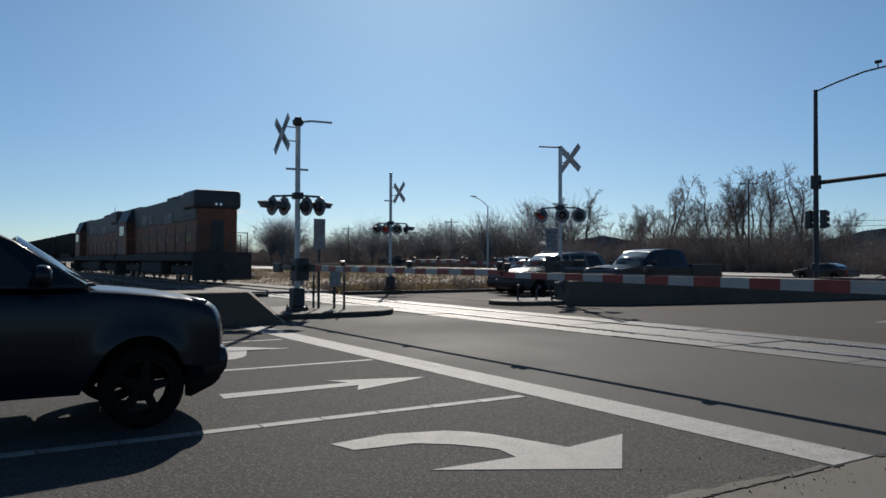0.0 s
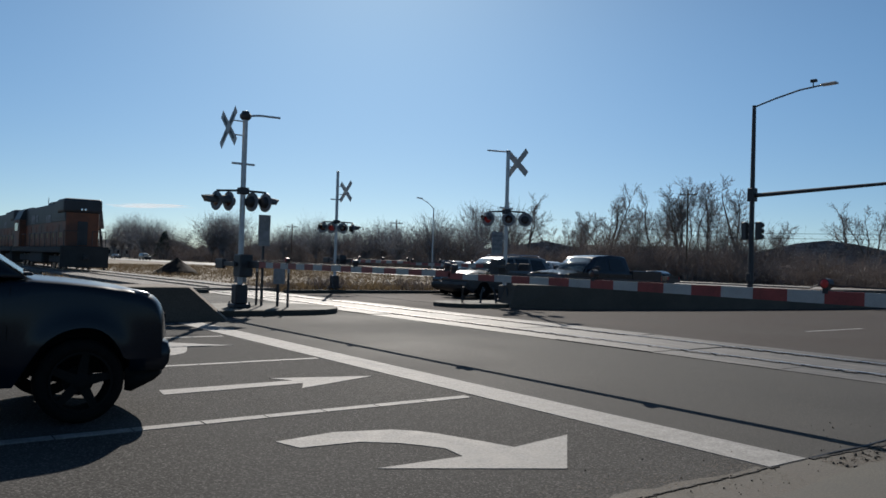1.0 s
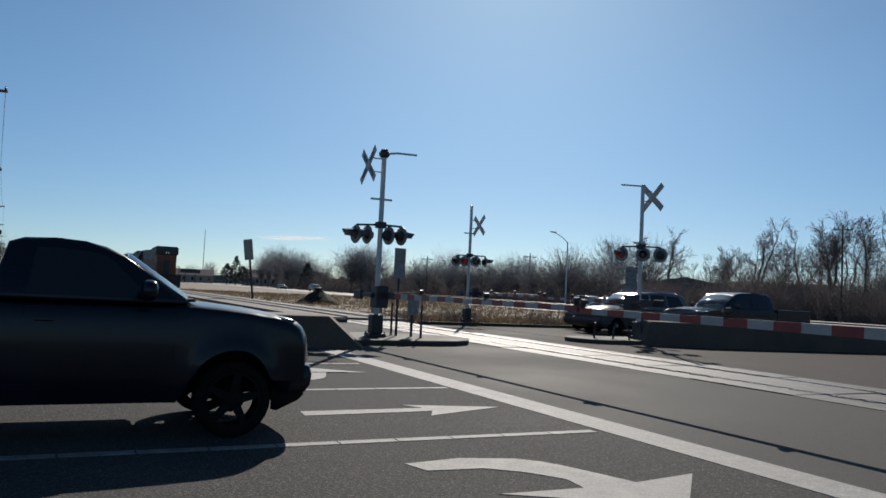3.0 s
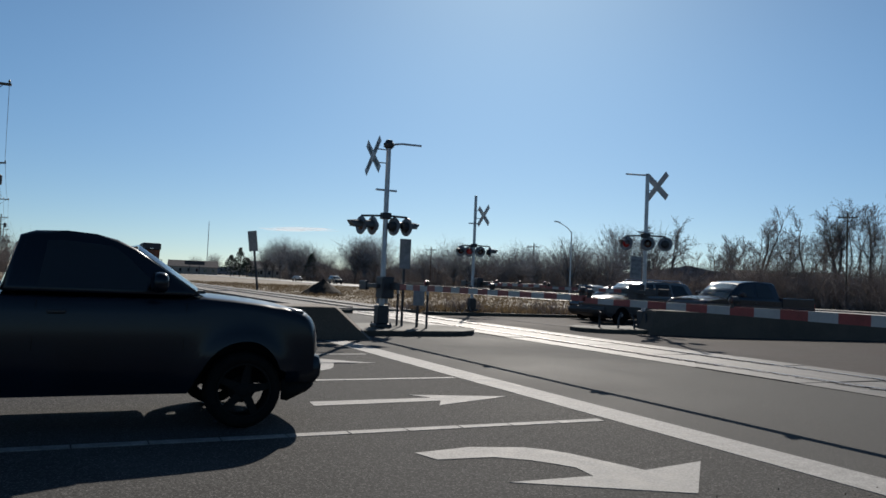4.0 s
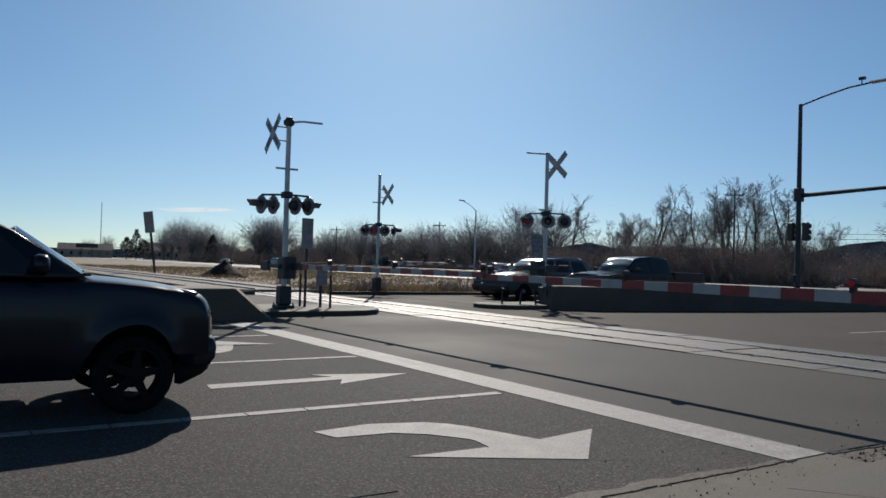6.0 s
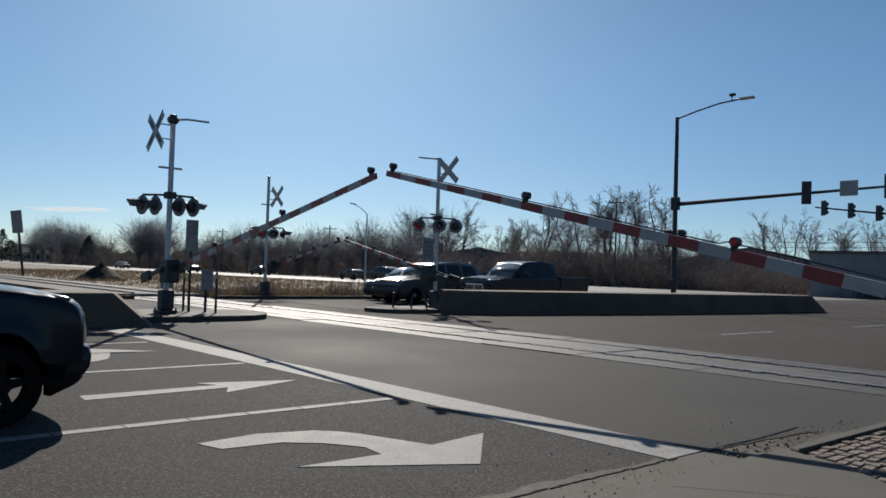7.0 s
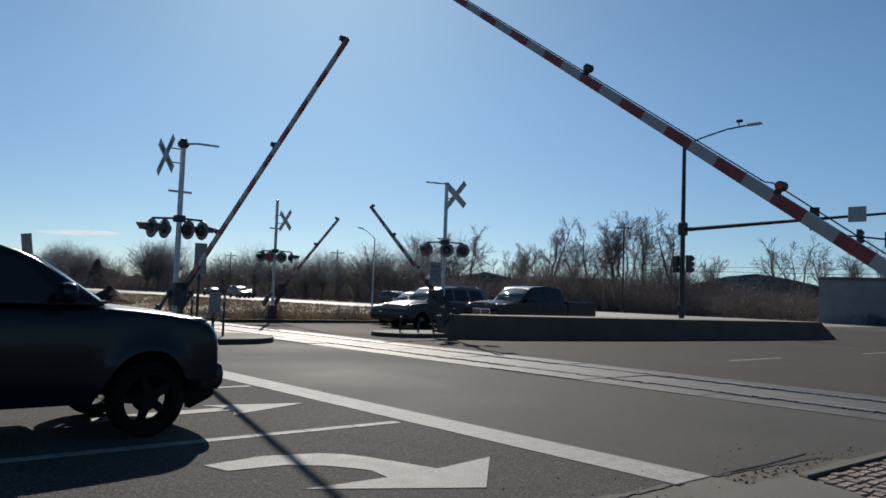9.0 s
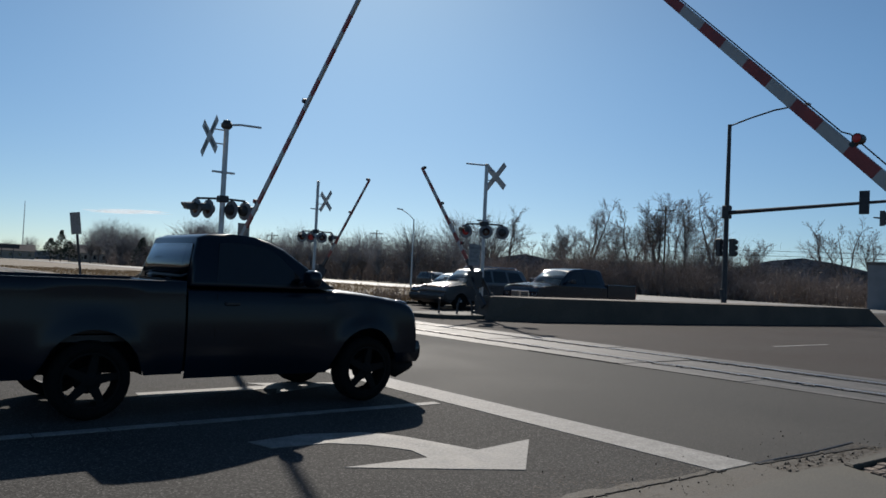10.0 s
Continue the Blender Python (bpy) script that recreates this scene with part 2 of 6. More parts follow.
def slab(bm, poly, z0, z1, bevel=0.0, seg=1):
    """A polygon in plan, raised from z0 to z1."""
    lo = [bm.verts.new((x, y, z0)) for x, y in poly]
    hi = [bm.verts.new((x, y, z1)) for x, y in poly]
    n = len(poly)
    top = bm.faces.new(hi)
    bm.faces.new(lo[::-1])
    for k in range(n):
        bm.faces.new((lo[k], lo[(k + 1) % n], hi[(k + 1) % n], hi[k]))
    if bevel:
        bmesh.ops.bevel(bm, geom=list(top.edges), offset=bevel, segments=seg, affect="EDGES", profile=0.5)
    return bm


def side(bm, poly, y0, y1, bevel=0.0, seg=2):
    """A polygon in side view (x, z), pulled across from y0 to y1, its rims rounded."""
    a = [bm.verts.new((x, y0, z)) for x, z in poly]
    b = [bm.verts.new((x, y1, z)) for x, z in poly]
    n = len(poly)
    fa, fb = bm.faces.new(a), bm.faces.new(b[::-1])
    for k in range(n):
        bm.faces.new((a[k], b[k], b[(k + 1) % n], a[(k + 1) % n]))
    if bevel:
        bmesh.ops.bevel(bm, geom=list(fa.edges) + list(fb.edges), offset=bevel, segments=seg, affect="EDGES", profile=0.6)
    return bm


# ---- ground, roads, track bed ----
def sheet(name, poly, z, material, label, category, kind="structure", thick=0.3, bevel=0.0):
    ob = part(name, slab(B(), poly, z - thick, z, bevel), material)
    return tagged(ob, label, category, kind=kind)


def rect(x0, x1, y0, y1):
    return [(x0, y0), (x1, y0), (x1, y1), (x0, y1)]


sheet("ground", rect(-2500, 2500, -2500, 2500), -0.06, GRASS, "flat dry tan winter grass and dirt", "ground", thick=1.0)
sheet("road", rect(-160, 6.25, 3.55, 31.5), 0.0, ASPHALT, "worn dark grey asphalt approach road", "road")
sheet("road_apron", rect(6.25, 11.55, 2.96, 31.5), 0.0, ROADPALE, "smooth paler grey asphalt apron before the track", "road")
sheet("road_beyond", rect(14.85, 49.0, 2.0, 31.5), 0.0, REDROAD, "grey asphalt road beyond the track", "road")
sheet("junction", rect(49, 64, -120, 30.0), 0.0, REDROAD, "worn grey asphalt of the far junction", "road")
sheet("kerb_east", rect(64.0, 64.6, -120, 3.9), 0.12, CONCRETE, "pale kerb along the far side of the junction", "kerb", bevel=0.03)
# same street as the junction, in the pale colour that stands for glare
sheet("cross_street", [(49, 30.0), (64, 30.0), (64, 60), (66, 160), (78, 420), (92, 800), (78, 800), (63, 420), (51, 160), (49, 60)], 0.004, GLAREPAVE, "cross street running into the distance, sun glare put into its pale colour", "road")
sheet("far_lot", rect(64.0, 97, 30.2, 84), -0.02, GLAREPAVE, "open paved lot beyond the street, sun glare put into its pale colour", "lot")
sheet("far_street", rect(64.0, 240, 4, 30), 0.0, ROADPALE, "grey asphalt street past the signals", "road")

# track bed and rails
TX = 13.2
sheet("ballast_north", [(TX - 2.6, 34.0), (TX + 2.6, 34.0), (TX + 2.6, 900), (TX - 2.6, 900)], 0.12, BALLAST, "grey crushed stone track bed", "track bed")
sheet("ballast_south", rect(TX - 2.6, TX + 2.6, -60, 2.0), -0.02, BALLAST, "grey crushed stone track bed", "track bed")
for k, sx in enumerate((-0.7525, 0.7525)):
    b = B()
    side(b, [(sx + TX - 0.035, 0.03 - 0.10), (sx + TX + 0.035, 0.03 - 0.10), (sx + TX + 0.035, 0.03), (sx + TX - 0.035, 0.03)], -60, 34.2, 0.008, 1)
    side(b, [(sx + TX - 0.035, 0.02), (sx + TX + 0.035, 0.02), (sx + TX + 0.035, 0.19), (sx + TX - 0.035, 0.19)], 34.2, 900, 0.008, 1)
    tagged(part("rail_%d" % (k + 1), b, STEEL), "worn steel running rail, shiny on top", "rail", kind="structure")

# far kerb and verge, near kerb
sheet("kerb_north", rect(14.9, 48.5, 31.5, 31.72), 0.15, CONCRETE, "pale concrete kerb along the far side of the road", "kerb", bevel=0.03)
sheet("kerb_northwest", rect(-160, 11.5, 31.5, 31.72), 0.15, CONCRETE, "pale concrete kerb along the far side of the road", "kerb", bevel=0.03)
sheet("service_lane", [(-60, 40.5), (10.4, 38.8), (10.4, 43.5), (-60, 46.5)], 0.0, ASPHALT, "narrow grey service lane along the grass", "road")


def median(name, poly_lo, poly_hi, h, label):
    b = B()
    lo = [b.verts.new((x, y, -0.02)) for x, y in poly_lo]
    hi = [b.verts.new((x, y, h)) for x, y in poly_hi]
    n = len(lo)
    top = b.faces.new(hi)
    for k in range(n):
        b.faces.new((lo[k], lo[(k + 1) % n], hi[(k + 1) % n], hi[k]))
    bmesh.ops.bevel(b, geom=list(top.edges), offset=0.05, segments=2, affect="EDGES", profile=0.5)
    return tagged(part(name, b, MEDIAN), label, "median", kind="structure")


median("median_west", [(-160, 18.05), (7.05, 18.05), (7.3, 18.6), (7.05, 19.9), (-160, 19.9)], [(-160, 18.15), (6.15, 18.15), (6.35, 18.6), (6.15, 19.8), (-160, 19.8)], 0.78, "raised grey concrete median with a sloped nose")
median("median_east", [(18.3, 20.75), (20.0, 19.85), (26.5, 18.75), (34.0, 17.9), (42.4, 17.35), (42.9, 18.2), (34, 20.4), (22, 21.4), (18.5, 21.6)],
       [(18.7, 20.85), (20.1, 19.97), (26.5, 18.87), (34.0, 18.02), (40.9, 17.5), (41.3, 18.1), (34, 20.3), (22, 21.3), (18.8, 21.5)], 0.84, "long raised concrete median with a sloped end")


def island(name, poly, label):
    return tagged(part(name, slab(B(), poly, -0.1, 0.15, 0.04, 2), CONCRETE), label, "traffic island", kind="structure")


def round_nose(x0, x1, y0, y1, west=False):
    r = (y1 - y0) / 2
    c = (y0 + y1) / 2
    arc = [(x1 - r + r * math.cos(a), c + r * math.sin(a)) for a in np.linspace(-math.pi / 2, math.pi / 2, 9)]
    if west:
        arc = [(x0 + r - r * math.cos(a), c + r * math.sin(a)) for a in np.linspace(-math.pi / 2, math.pi / 2, 9)]
        return [(x1, y0)] + [(x1, y1)] + arc[::-1]
    return [(x0, y0)] + arc + [(x0, y1)]


island("island_west", round_nose(7.28, 11.3, 19.2, 22.4), "low pale concrete island with a dark kerb face")
island("island_east", round_nose(16.2, 19.6, 20.9, 23.2, True), "low pale concrete island round a signal mast")

# concrete crossing panels, each a piece
crossing = thing("crossing_panel_deck", pose(0, 0, 0), "pale worn concrete panels filling the level crossing", "crossing deck", kind="structure")
rng = random.Random(4)
for x0, x1 in ((TX - 1.62, TX - 0.80), (TX - 0.69, TX + 0.69), (TX + 0.80, TX + 1.62)):
    base = mesh_of("panel", box(B(), x0 + 0.01, x1 - 0.01, 0.002, 2.438, -0.2, 0.0, 0.004), PANEL)
    for k in range(13):
        p = new("panel", base)
        p.parent = crossing
        p.location = (rng.uniform(-0.012, 0.012), 2.0 + k * 2.44, 0.012 + rng.uniform(-0.010, 0.008))
b = B()
for sx in (-0.75, 0.75):
    box(b, TX + sx - 0.105, TX + sx + 0.105, 2.0, 33.7, -0.2, -0.055)
part("flangeway", b, RUBBER, crossing, "black rubber flangeway filler beside the rails")
b = B()
for sx, reach in ((-0.80, 0.13), (0.66, 0.04), (-0.66, 0.08), (0.80, 0.05)):
    y = 2.0
    while y < 33.0:
        d = rng.uniform(0.15, 0.5)
        w0, w1 = rng.uniform(0.1, 1) * reach, rng.uniform(0.1, 1) * reach
        slab(b, [(TX + sx - w0, y), (TX + sx + 0.03, y), (TX + sx + 0.03, y + d), (TX + sx - w1, y + d)], 0.0, 0.0245)
        y += d + rng.uniform(0, 0.25)
part("worn_edge", b, BALLAST, crossing, "dark broken edge of the panels along the rail")


# ---- painted markings ----
def paint(name, polys, label, z=0.006):
    b = B()
    for poly in polys:
        slab(b, poly, 0.0, z)
    return tagged(part(name, b, PAINT), label, "road marking", kind="structure")


def segments(x0, x1, y, w, step=0.61):
    out, x = [], x1
    while x > x0:
        out.append(rect(max(x0, x - step + 0.015), x, y - w / 2 + rng.uniform(-0.006, 0.006), y + w / 2 + rng.uniform(-0.006, 0.006)))
        x -= step
    return out


paint("stop_line", [rect(5.75, 6.29, 3.57, 17.7)], "wide worn white stop line across the lanes")
paint("lane_line", segments(-60, 5.63, 7.16, 0.14), "solid white lane line of short tape lengths")
paint("lane_line", segments(-60, 5.68, 10.9, 0.14), "solid white lane line")
paint("lane_line", segments(-60, 5.6, 14.55, 0.14), "solid white lane line")
paint("edge_line", [rect(-60, 5.6, 17.35, 17.47)], "white line along the median")
paint("lane_line", [rect(x, x + 3.0, 10.9, 11.02) for x in range(20, 46, 9)] + [rect(x, x + 3.0, 7.0, 7.12) for x in range(22, 46, 9)], "broken white lane dashes beyond the track", 0.006)


def curved_arrow(name, m, sy, label):
    """A lane-turn arrow: a stem that bends to one side into a broad head, about its own middle."""
    top = [(-1.165, 0.865), (-0.58, 0.95), (-0.08, 0.80), (0.08, 0.65), (0.19, 0.46), (0.32, 0.10), (0.44, -0.25)]
    low = [(-1.085, 0.58), (-0.57, 0.53), (-0.31, 0.335), (-0.21, 0.20), (-0.14, 0.09), (-0.085, -0.01), (-0.12, -0.28)]

    def put(poly):
        out = [m @ Vector((x, sy * y, 0)) for x, y in poly]
        return [(v.x, v.y) for v in (out if sy > 0 else out[::-1])]
    b = B()
    for k in range(6):
        slab(b, put([low[k], low[k + 1], top[k + 1], top[k]]), 0.0, 0.006)
    slab(b, put([(-0.88, -0.25), (0.33, -0.96), (1.18, -0.13), (0.44, -0.25), (-0.12, -0.28)]), 0.0, 0.006)
    return tagged(part(name, b, PAINT), label, "road marking", kind="structure")


curved_arrow("turn_arrow", pose(4.0, 5.3, 0), 1, "worn white right-turn arrow on the asphalt")
curved_arrow("turn_arrow", pose(4.0, 12.85, 0), -1, "worn white left-turn arrow on the asphalt")
curved_arrow("turn_arrow", pose(4.0, 16.3, 0), -1, "worn white left-turn arrow on the asphalt")
paint("straight_arrow", [[(2.72, 8.72), (4.40, 8.80), (4.22, 8.47), (5.47, 8.96), (4.38, 9.05), (2.76, 9.03)], [(4.38, 9.05), (5.47, 8.96), (4.20, 9.33)]], "worn white straight-ahead arrow on the asphalt")

# ---- near corner: gutter, ramp, paved square ----
sheet("gutter", [(-160, 2.80), (3.6, 2.80), (6.8, 2.90), (6.9, 3.05), (8.5, 3.07), (8.25, 3.22), (7.95, 3.36), (7.6, 3.46), (6.95, 3.50), (6.3, 3.545), (-160, 3.545)], 0.002, GUTTER, "dusty concrete gutter at the road's edge", "gutter")
sheet("sidewalk", [(-160, -6), (5.0, -6), (5.3, 0.2), (5.9, 1.5), (6.45, 2.2), (6.75, 2.62), (6.86, 2.95), (6.92, 3.10), (6.4, 3.185), (5.6, 3.115), (4.5, 3.045), (3.6, 2.975), (-160, 2.945)], 0.022, CONCRETE, "tan concrete sidewalk ramp", "sidewalk", thick=0.2)
sheet("ramp_kerb", [(6.88, 3.00), (7.6, 3.0), (11.5, 2.93), (11.5, 3.05), (7.6, 3.11), (6.93, 3.10)], 0.045, CONCRETE, "worn concrete kerb edging the paved square", "kerb", bevel=0.015)
sheet("paver_bed", [(5.0, -6), (11.5, -6), (11.5, 2.93), (7.6, 3.0), (6.88, 3.0), (6.86, 2.95), (6.75, 2.62), (6.45, 2.2), (5.9, 1.5), (5.3, 0.2)], 0.0, SANDY, "brown dirt bed under stone pavers", "bed")
pavement = thing("stone_paving", pose(0, 0, 0), "rough reddish stone pavers in a dirt bed", "paving", kind="structure")
pm = [mesh_of("paver", box(B(), -0.064, 0.064, -0.046, 0.046, -0.03, 0.004 + 0.005 * k, 0.012), PAVER) for k in range(3)]
EDGE_Y, EDGE_X = (0.2, 1.5, 2.2, 2.62, 2.95, 3.0), (5.3, 5.9, 6.45, 6.75, 6.86, 6.88)
for j in range(14):
    for i in range(25):
        x, y = 6.2 + i * 0.142 + (0.07 if j % 2 else 0), 2.935 - j * 0.105
        if x - 0.065 < float(np.interp(y, EDGE_Y, EDGE_X)) or (abs(x - 8.1) < 0.3 and abs(y - 1.58) < 0.3):
            continue
        p = new("paver", pm[(i * 7 + j * 3) % 3])
        p.parent = pavement
        p.matrix_basis = pose(x + rng.uniform(-0.012, 0.012), y + rng.uniform(-0.01, 0.01), 0.008 + rng.uniform(-0.004, 0.006), rng.uniform(-3.5, 3.5), rng.uniform(-3.5, 3.5), rng.uniform(-9, 9))
b = B()
tube(b, [(6.3, 3.553, 0.001), (6.7, 3.56, 0.001), (7.2, 3.54, 0.001), (7.7, 3.56, 0.001), (8.15, 3.58, 0.001)], 0.012, 5)
tube(b, [(0.2, 4.05, 0.0), (0.9, 4.25, 0.0), (1.5, 4.2, 0.0), (2.1, 4.32, 0.0), (2.6, 4.30, 0.0)], 0.006, 4)
tube(b, [(4.2, 2.96, 0.0195), (4.75, 2.2, 0.0195), (5.3, 1.5, 0.0195)], 0.005, 4)
tube(b, [(4.95, 3.06, 0.0195), (5.5, 2.35, 0.0195), (6.0, 1.72, 0.0195)], 0.004, 4)
tagged(part("crack", b, BLACK), "dark crack between asphalt and gutter", "crack", kind="structure")

# loose stones and grit by the gutter
b = B()
for k in range(150):
    x = rng.uniform(2.6, 9.0)
    y = 3.35 + rng.gauss(0, 0.16) if k % 6 else rng.uniform(3.6, 4.3)
    if y < 3.0:
        continue
    s = rng.uniform(0.003, 0.008) if k % 25 else rng.uniform(0.009, 0.015)
    r = bmesh.ops.create_icosphere(b, subdivisions=1, radius=s)
    bmesh.ops.transform(b, matrix=pose(x, y, s * 0.5 + 0.002, rng.uniform(0, 360), rng.uniform(0, 360)) @ Matrix.Diagonal((1.3, 1, 0.7, 1)), verts=r["verts"])
tagged(part("grit", b, SANDY), "loose stones and grit on the road", "grit", kind="stuff")
DIRT = mat("sandy_asphalt", (0.046, 0.040, 0.032), 0.95, vary=0.4, scale=4, fine=60, bump=0.5, speck=(120, (0.095, 0.08, 0.062)))
b = B()
xs = [1.0 + 0.12 * k for k in range(40)]
near = [(x, 3.552) for x in xs]
far = [(x, 3.59 + 0.10 * math.exp(-((x - 4.2) / 1.3) ** 2) + rng.uniform(-0.035, 0.045)) for x in xs]
for k in range(len(xs) - 1):
    slab(b, [near[k], near[k + 1], far[k + 1], far[k]], 0.0, 0.0025)
tagged(part("sand_patch", b, DIRT), "brown sandy dirt washed along the gutter", "dirt", kind="structure")
vs, fs = [], []
for k in range(5200):
    x = rng.uniform(1.0, 5.7) if k % 3 else rng.uniform(6.3, 8.2)
    y = 3.5 + rng.gauss(0.12, 0.22) if x < 6 else 3.34 + rng.gauss(0, 0.10)
    if y < 3.12:
        continue
    r = rng.uniform(0.002, 0.008) if k % 9 else rng.uniform(0.008, 0.016)
    n = rng.randrange(4, 7)
    turn = rng.uniform(0, 6.28)
    i = len(vs)
    vs += [(x + 1.6 * r * math.cos(a * 6.283 / n + turn) * rng.uniform(0.7, 1.2), y + r * math.sin(a * 6.283 / n + turn) * rng.uniform(0.7, 1.2), 0.0032) for a in range(n)]
    fs.append(tuple(range(i, i + n)))
me = bpy.data.meshes.new("dirt")
me.from_pydata(vs, [], fs)
me.materials.append(SANDY)
tagged(new("dirt", me), "specks of pale sandy dirt by the gutter", "dirt", kind="stuff")
b = B()
for x0, x1, y0, y1, wide in ((6.30, 8.0, 3.545, 3.40, 0.030), (3.7, 5.72, 3.57, 3.55, 0.012)):
    x = x0
    while x < x1:
        d = rng.uniform(0.04, 0.13)
        y = y0 + (y1 - y0) * (x - x0) / (x1 - x0) + rng.uniform(-0.012, 0.012)
        w0, w1 = rng.uniform(0.2, 1) * wide, rng.uniform(0.2, 1) * wide
        slab(b, [(x, y - w0), (x + d, y - w1), (x + d, y + w1 * 0.5), (x, y + w0 * 0.5)], 0.0, 0.009)
        x += d * rng.uniform(0.85, 1.15)
tagged(part("broken_edge", b, DULL), "dark broken edge of the asphalt against the gutter", "crack", kind="structure")
b = B()
for k in range(26):
    x, y = rng.uniform(6.2, 7.3), rng.uniform(3.15, 3.42)
    s0 = rng.uniform(0.006, 0.017)
    r = bmesh.ops.create_icosphere(b, subdivisions=1, radius=s0)
    bmesh.ops.transform(b, matrix=pose(x, y, s0 * 0.45, rng.uniform(0, 360), rng.uniform(0, 360)) @ Matrix.Diagonal((1.4, 1, 0.6, 1)), verts=r["verts"])
tagged(part("rubble", b, CONCRETE), "broken bits of concrete in the gutter", "rubble", kind="stuff")


# ---- crossing signals ----
def lamp_unit(parent, x, y, z, facing, lit, r=0.26):
    """A flashing-light unit: round black background, hood and lens. facing: degrees from +x."""
    a = radians(facing)
    d = Vector((math.cos(a), math.sin(a), 0))
    c = Vector((x, y, z))
    back = part("background", lathe(B(), [(-0.02, r * 0.6), (-0.015, r), (0.01, r), (0.015, r * 0.9)], d, c, 22), LAMPBACK, parent)
    part("lamp_housing", lathe(B(), [(-0.16, 0.06), (-0.14, 0.13), (-0.02, 0.16)], d, c, 14), BLACK, back)
    b = B()
    n = 13
    rows = []
    for h in (0.012, 0.44):
        row = []
        for k in range(n):
            t = math.radians(-20 + 220 * k / (n - 1))
            rr = 0.165 if h < 0.1 else 0.12
            side_v = Vector((-d.y, d.x, 0))
            row.append(c + d * (h * (1 if h < 0.1 else 0.68 + 0.32 * max(0, math.sin(t)))) + side_v * rr * math.cos(t) + Vector((0, 0, rr * math.sin(t))))
        rows.append([b.verts.new(v) for v in row])
    for k in range(n - 1):
        b.faces.new((rows[0][k], rows[0][k + 1], rows[1][k + 1], rows[1][k]))
    bmesh.ops.solidify(b, geom=b.faces[:], thickness=0.012)
    part("visor", b, VISOR, back)
    part("lens", lathe(B(), [(0.014, 0.145), (0.03, 0.12), (0.04, 0.05)], d, c, 16), LIT if lit else LENS, back, "glowing red lens" if lit else "dark red lens")
    return back


def crossbuck(parent, x, y, z, facing):
    """Two crossed white blades; the words on them are too small to read and become bars."""
    m = pose(x, y, z, 0, 0, facing) @ pose(0, 0, 0, 0, 90, 0)
    for k, s in enumerate((1, -1)):
        b = box(B(), -0.68, 0.68, -0.12, 0.12, -0.004 + 0.012 * k, 0.004 + 0.012 * k, 0.003, pose(0, 0, 0, 0, 0, 50 * s))
        bmesh.ops.transform(b, matrix=m, verts=b.verts)
        blade = part("blade", b, WHITE, parent, "white reflective crossbuck blade")
        for x0, x1 in ((-0.5, -0.16), (0.16, 0.5)):
            b = box(B(), x0, x1, -0.05, 0.05, 0.005 + 0.012 * k, 0.007 + 0.012 * k, 0, pose(0, 0, 0, 0, 0, 50 * s))
            bmesh.ops.transform(b, matrix=m, verts=b.verts)
            part("lettering", b, BLACK, blade, "dark lettering too small to read")


def gate_arm(parent, length, stripe0=0.0, h0=0.15, h1=0.10, way=1):
    """A striped arm from its pivot along +y (way 1) or -y (way -1)."""
    arm = part("gate_arm", box(B(), -0.035, 0.035, min(0, way * 0.9), max(0, way * 0.9), -0.09, 0.09, 0.01), DARKSTEEL, parent, "red and white striped boom with small lamps")
    n = int((length - 0.9) / 0.405)
    for k in range(n):
        s = 0.9 + k * (length - 0.9) / n
        e = 0.9 + (k + 1) * (length - 0.9) / n
        ha = h0 + (h1 - h0) * s / length
        w = 0.028
        hb = h0 + (h1 - h0) * e / length
        b = B()
        vs = []
        for yy, hh in ((s, ha), (e, hb)):
            vs.append([b.verts.new((sx * w, way * yy, sz * hh / 2)) for sx, sz in ((-1, -1), (1, -1), (1, 1), (-1, 1))])
        for j in range(4):
            b.faces.new((vs[0][j], vs[0][(j + 1) % 4], vs[1][(j + 1) % 4], vs[1][j]))
        b.faces.new(vs[0][::-1])
        b.faces.new(vs[1])
        part("stripe", b, (WHITE, RED)[(n - k) % 2], arm)
    for s, lit in ((length - 0.13, False), (length * 0.635, False), (length * 0.278, True)):
        b = B()
        box(b, -0.03, 0.03, way * s - 0.03, way * s + 0.03, 0.04, 0.10)
        lathe(b, [(-0.055, 0.03), (-0.05, 0.055), (0.05, 0.055), (0.055, 0.03)], (1, 0, 0), (0, way * s, 0.145), 12)
        lp = part("arm_lamp", b, BLACK, arm)
        part("lens", lathe(B(), [(-0.06, 0.025), (-0.052, 0.045), (0.052, 0.045), (0.06, 0.025)], (1, 0, 0), (0, way * s, 0.145), 12), LIT if lit else LENS, lp)
    part("cable", tube(B(), [(0.02, way * 0.3, 0.10), (0.02, way * length * 0.29, h0 / 2 + 0.05), (0.02, way * length * 0.3, h0 / 2 + 0.012), (0.02, way * length * 0.63, h0 / 2 + 0.0), (0.02, way * (length - 0.2), h1 / 2 + 0.012)], 0.008, 5), BLACK, arm)
    return arm


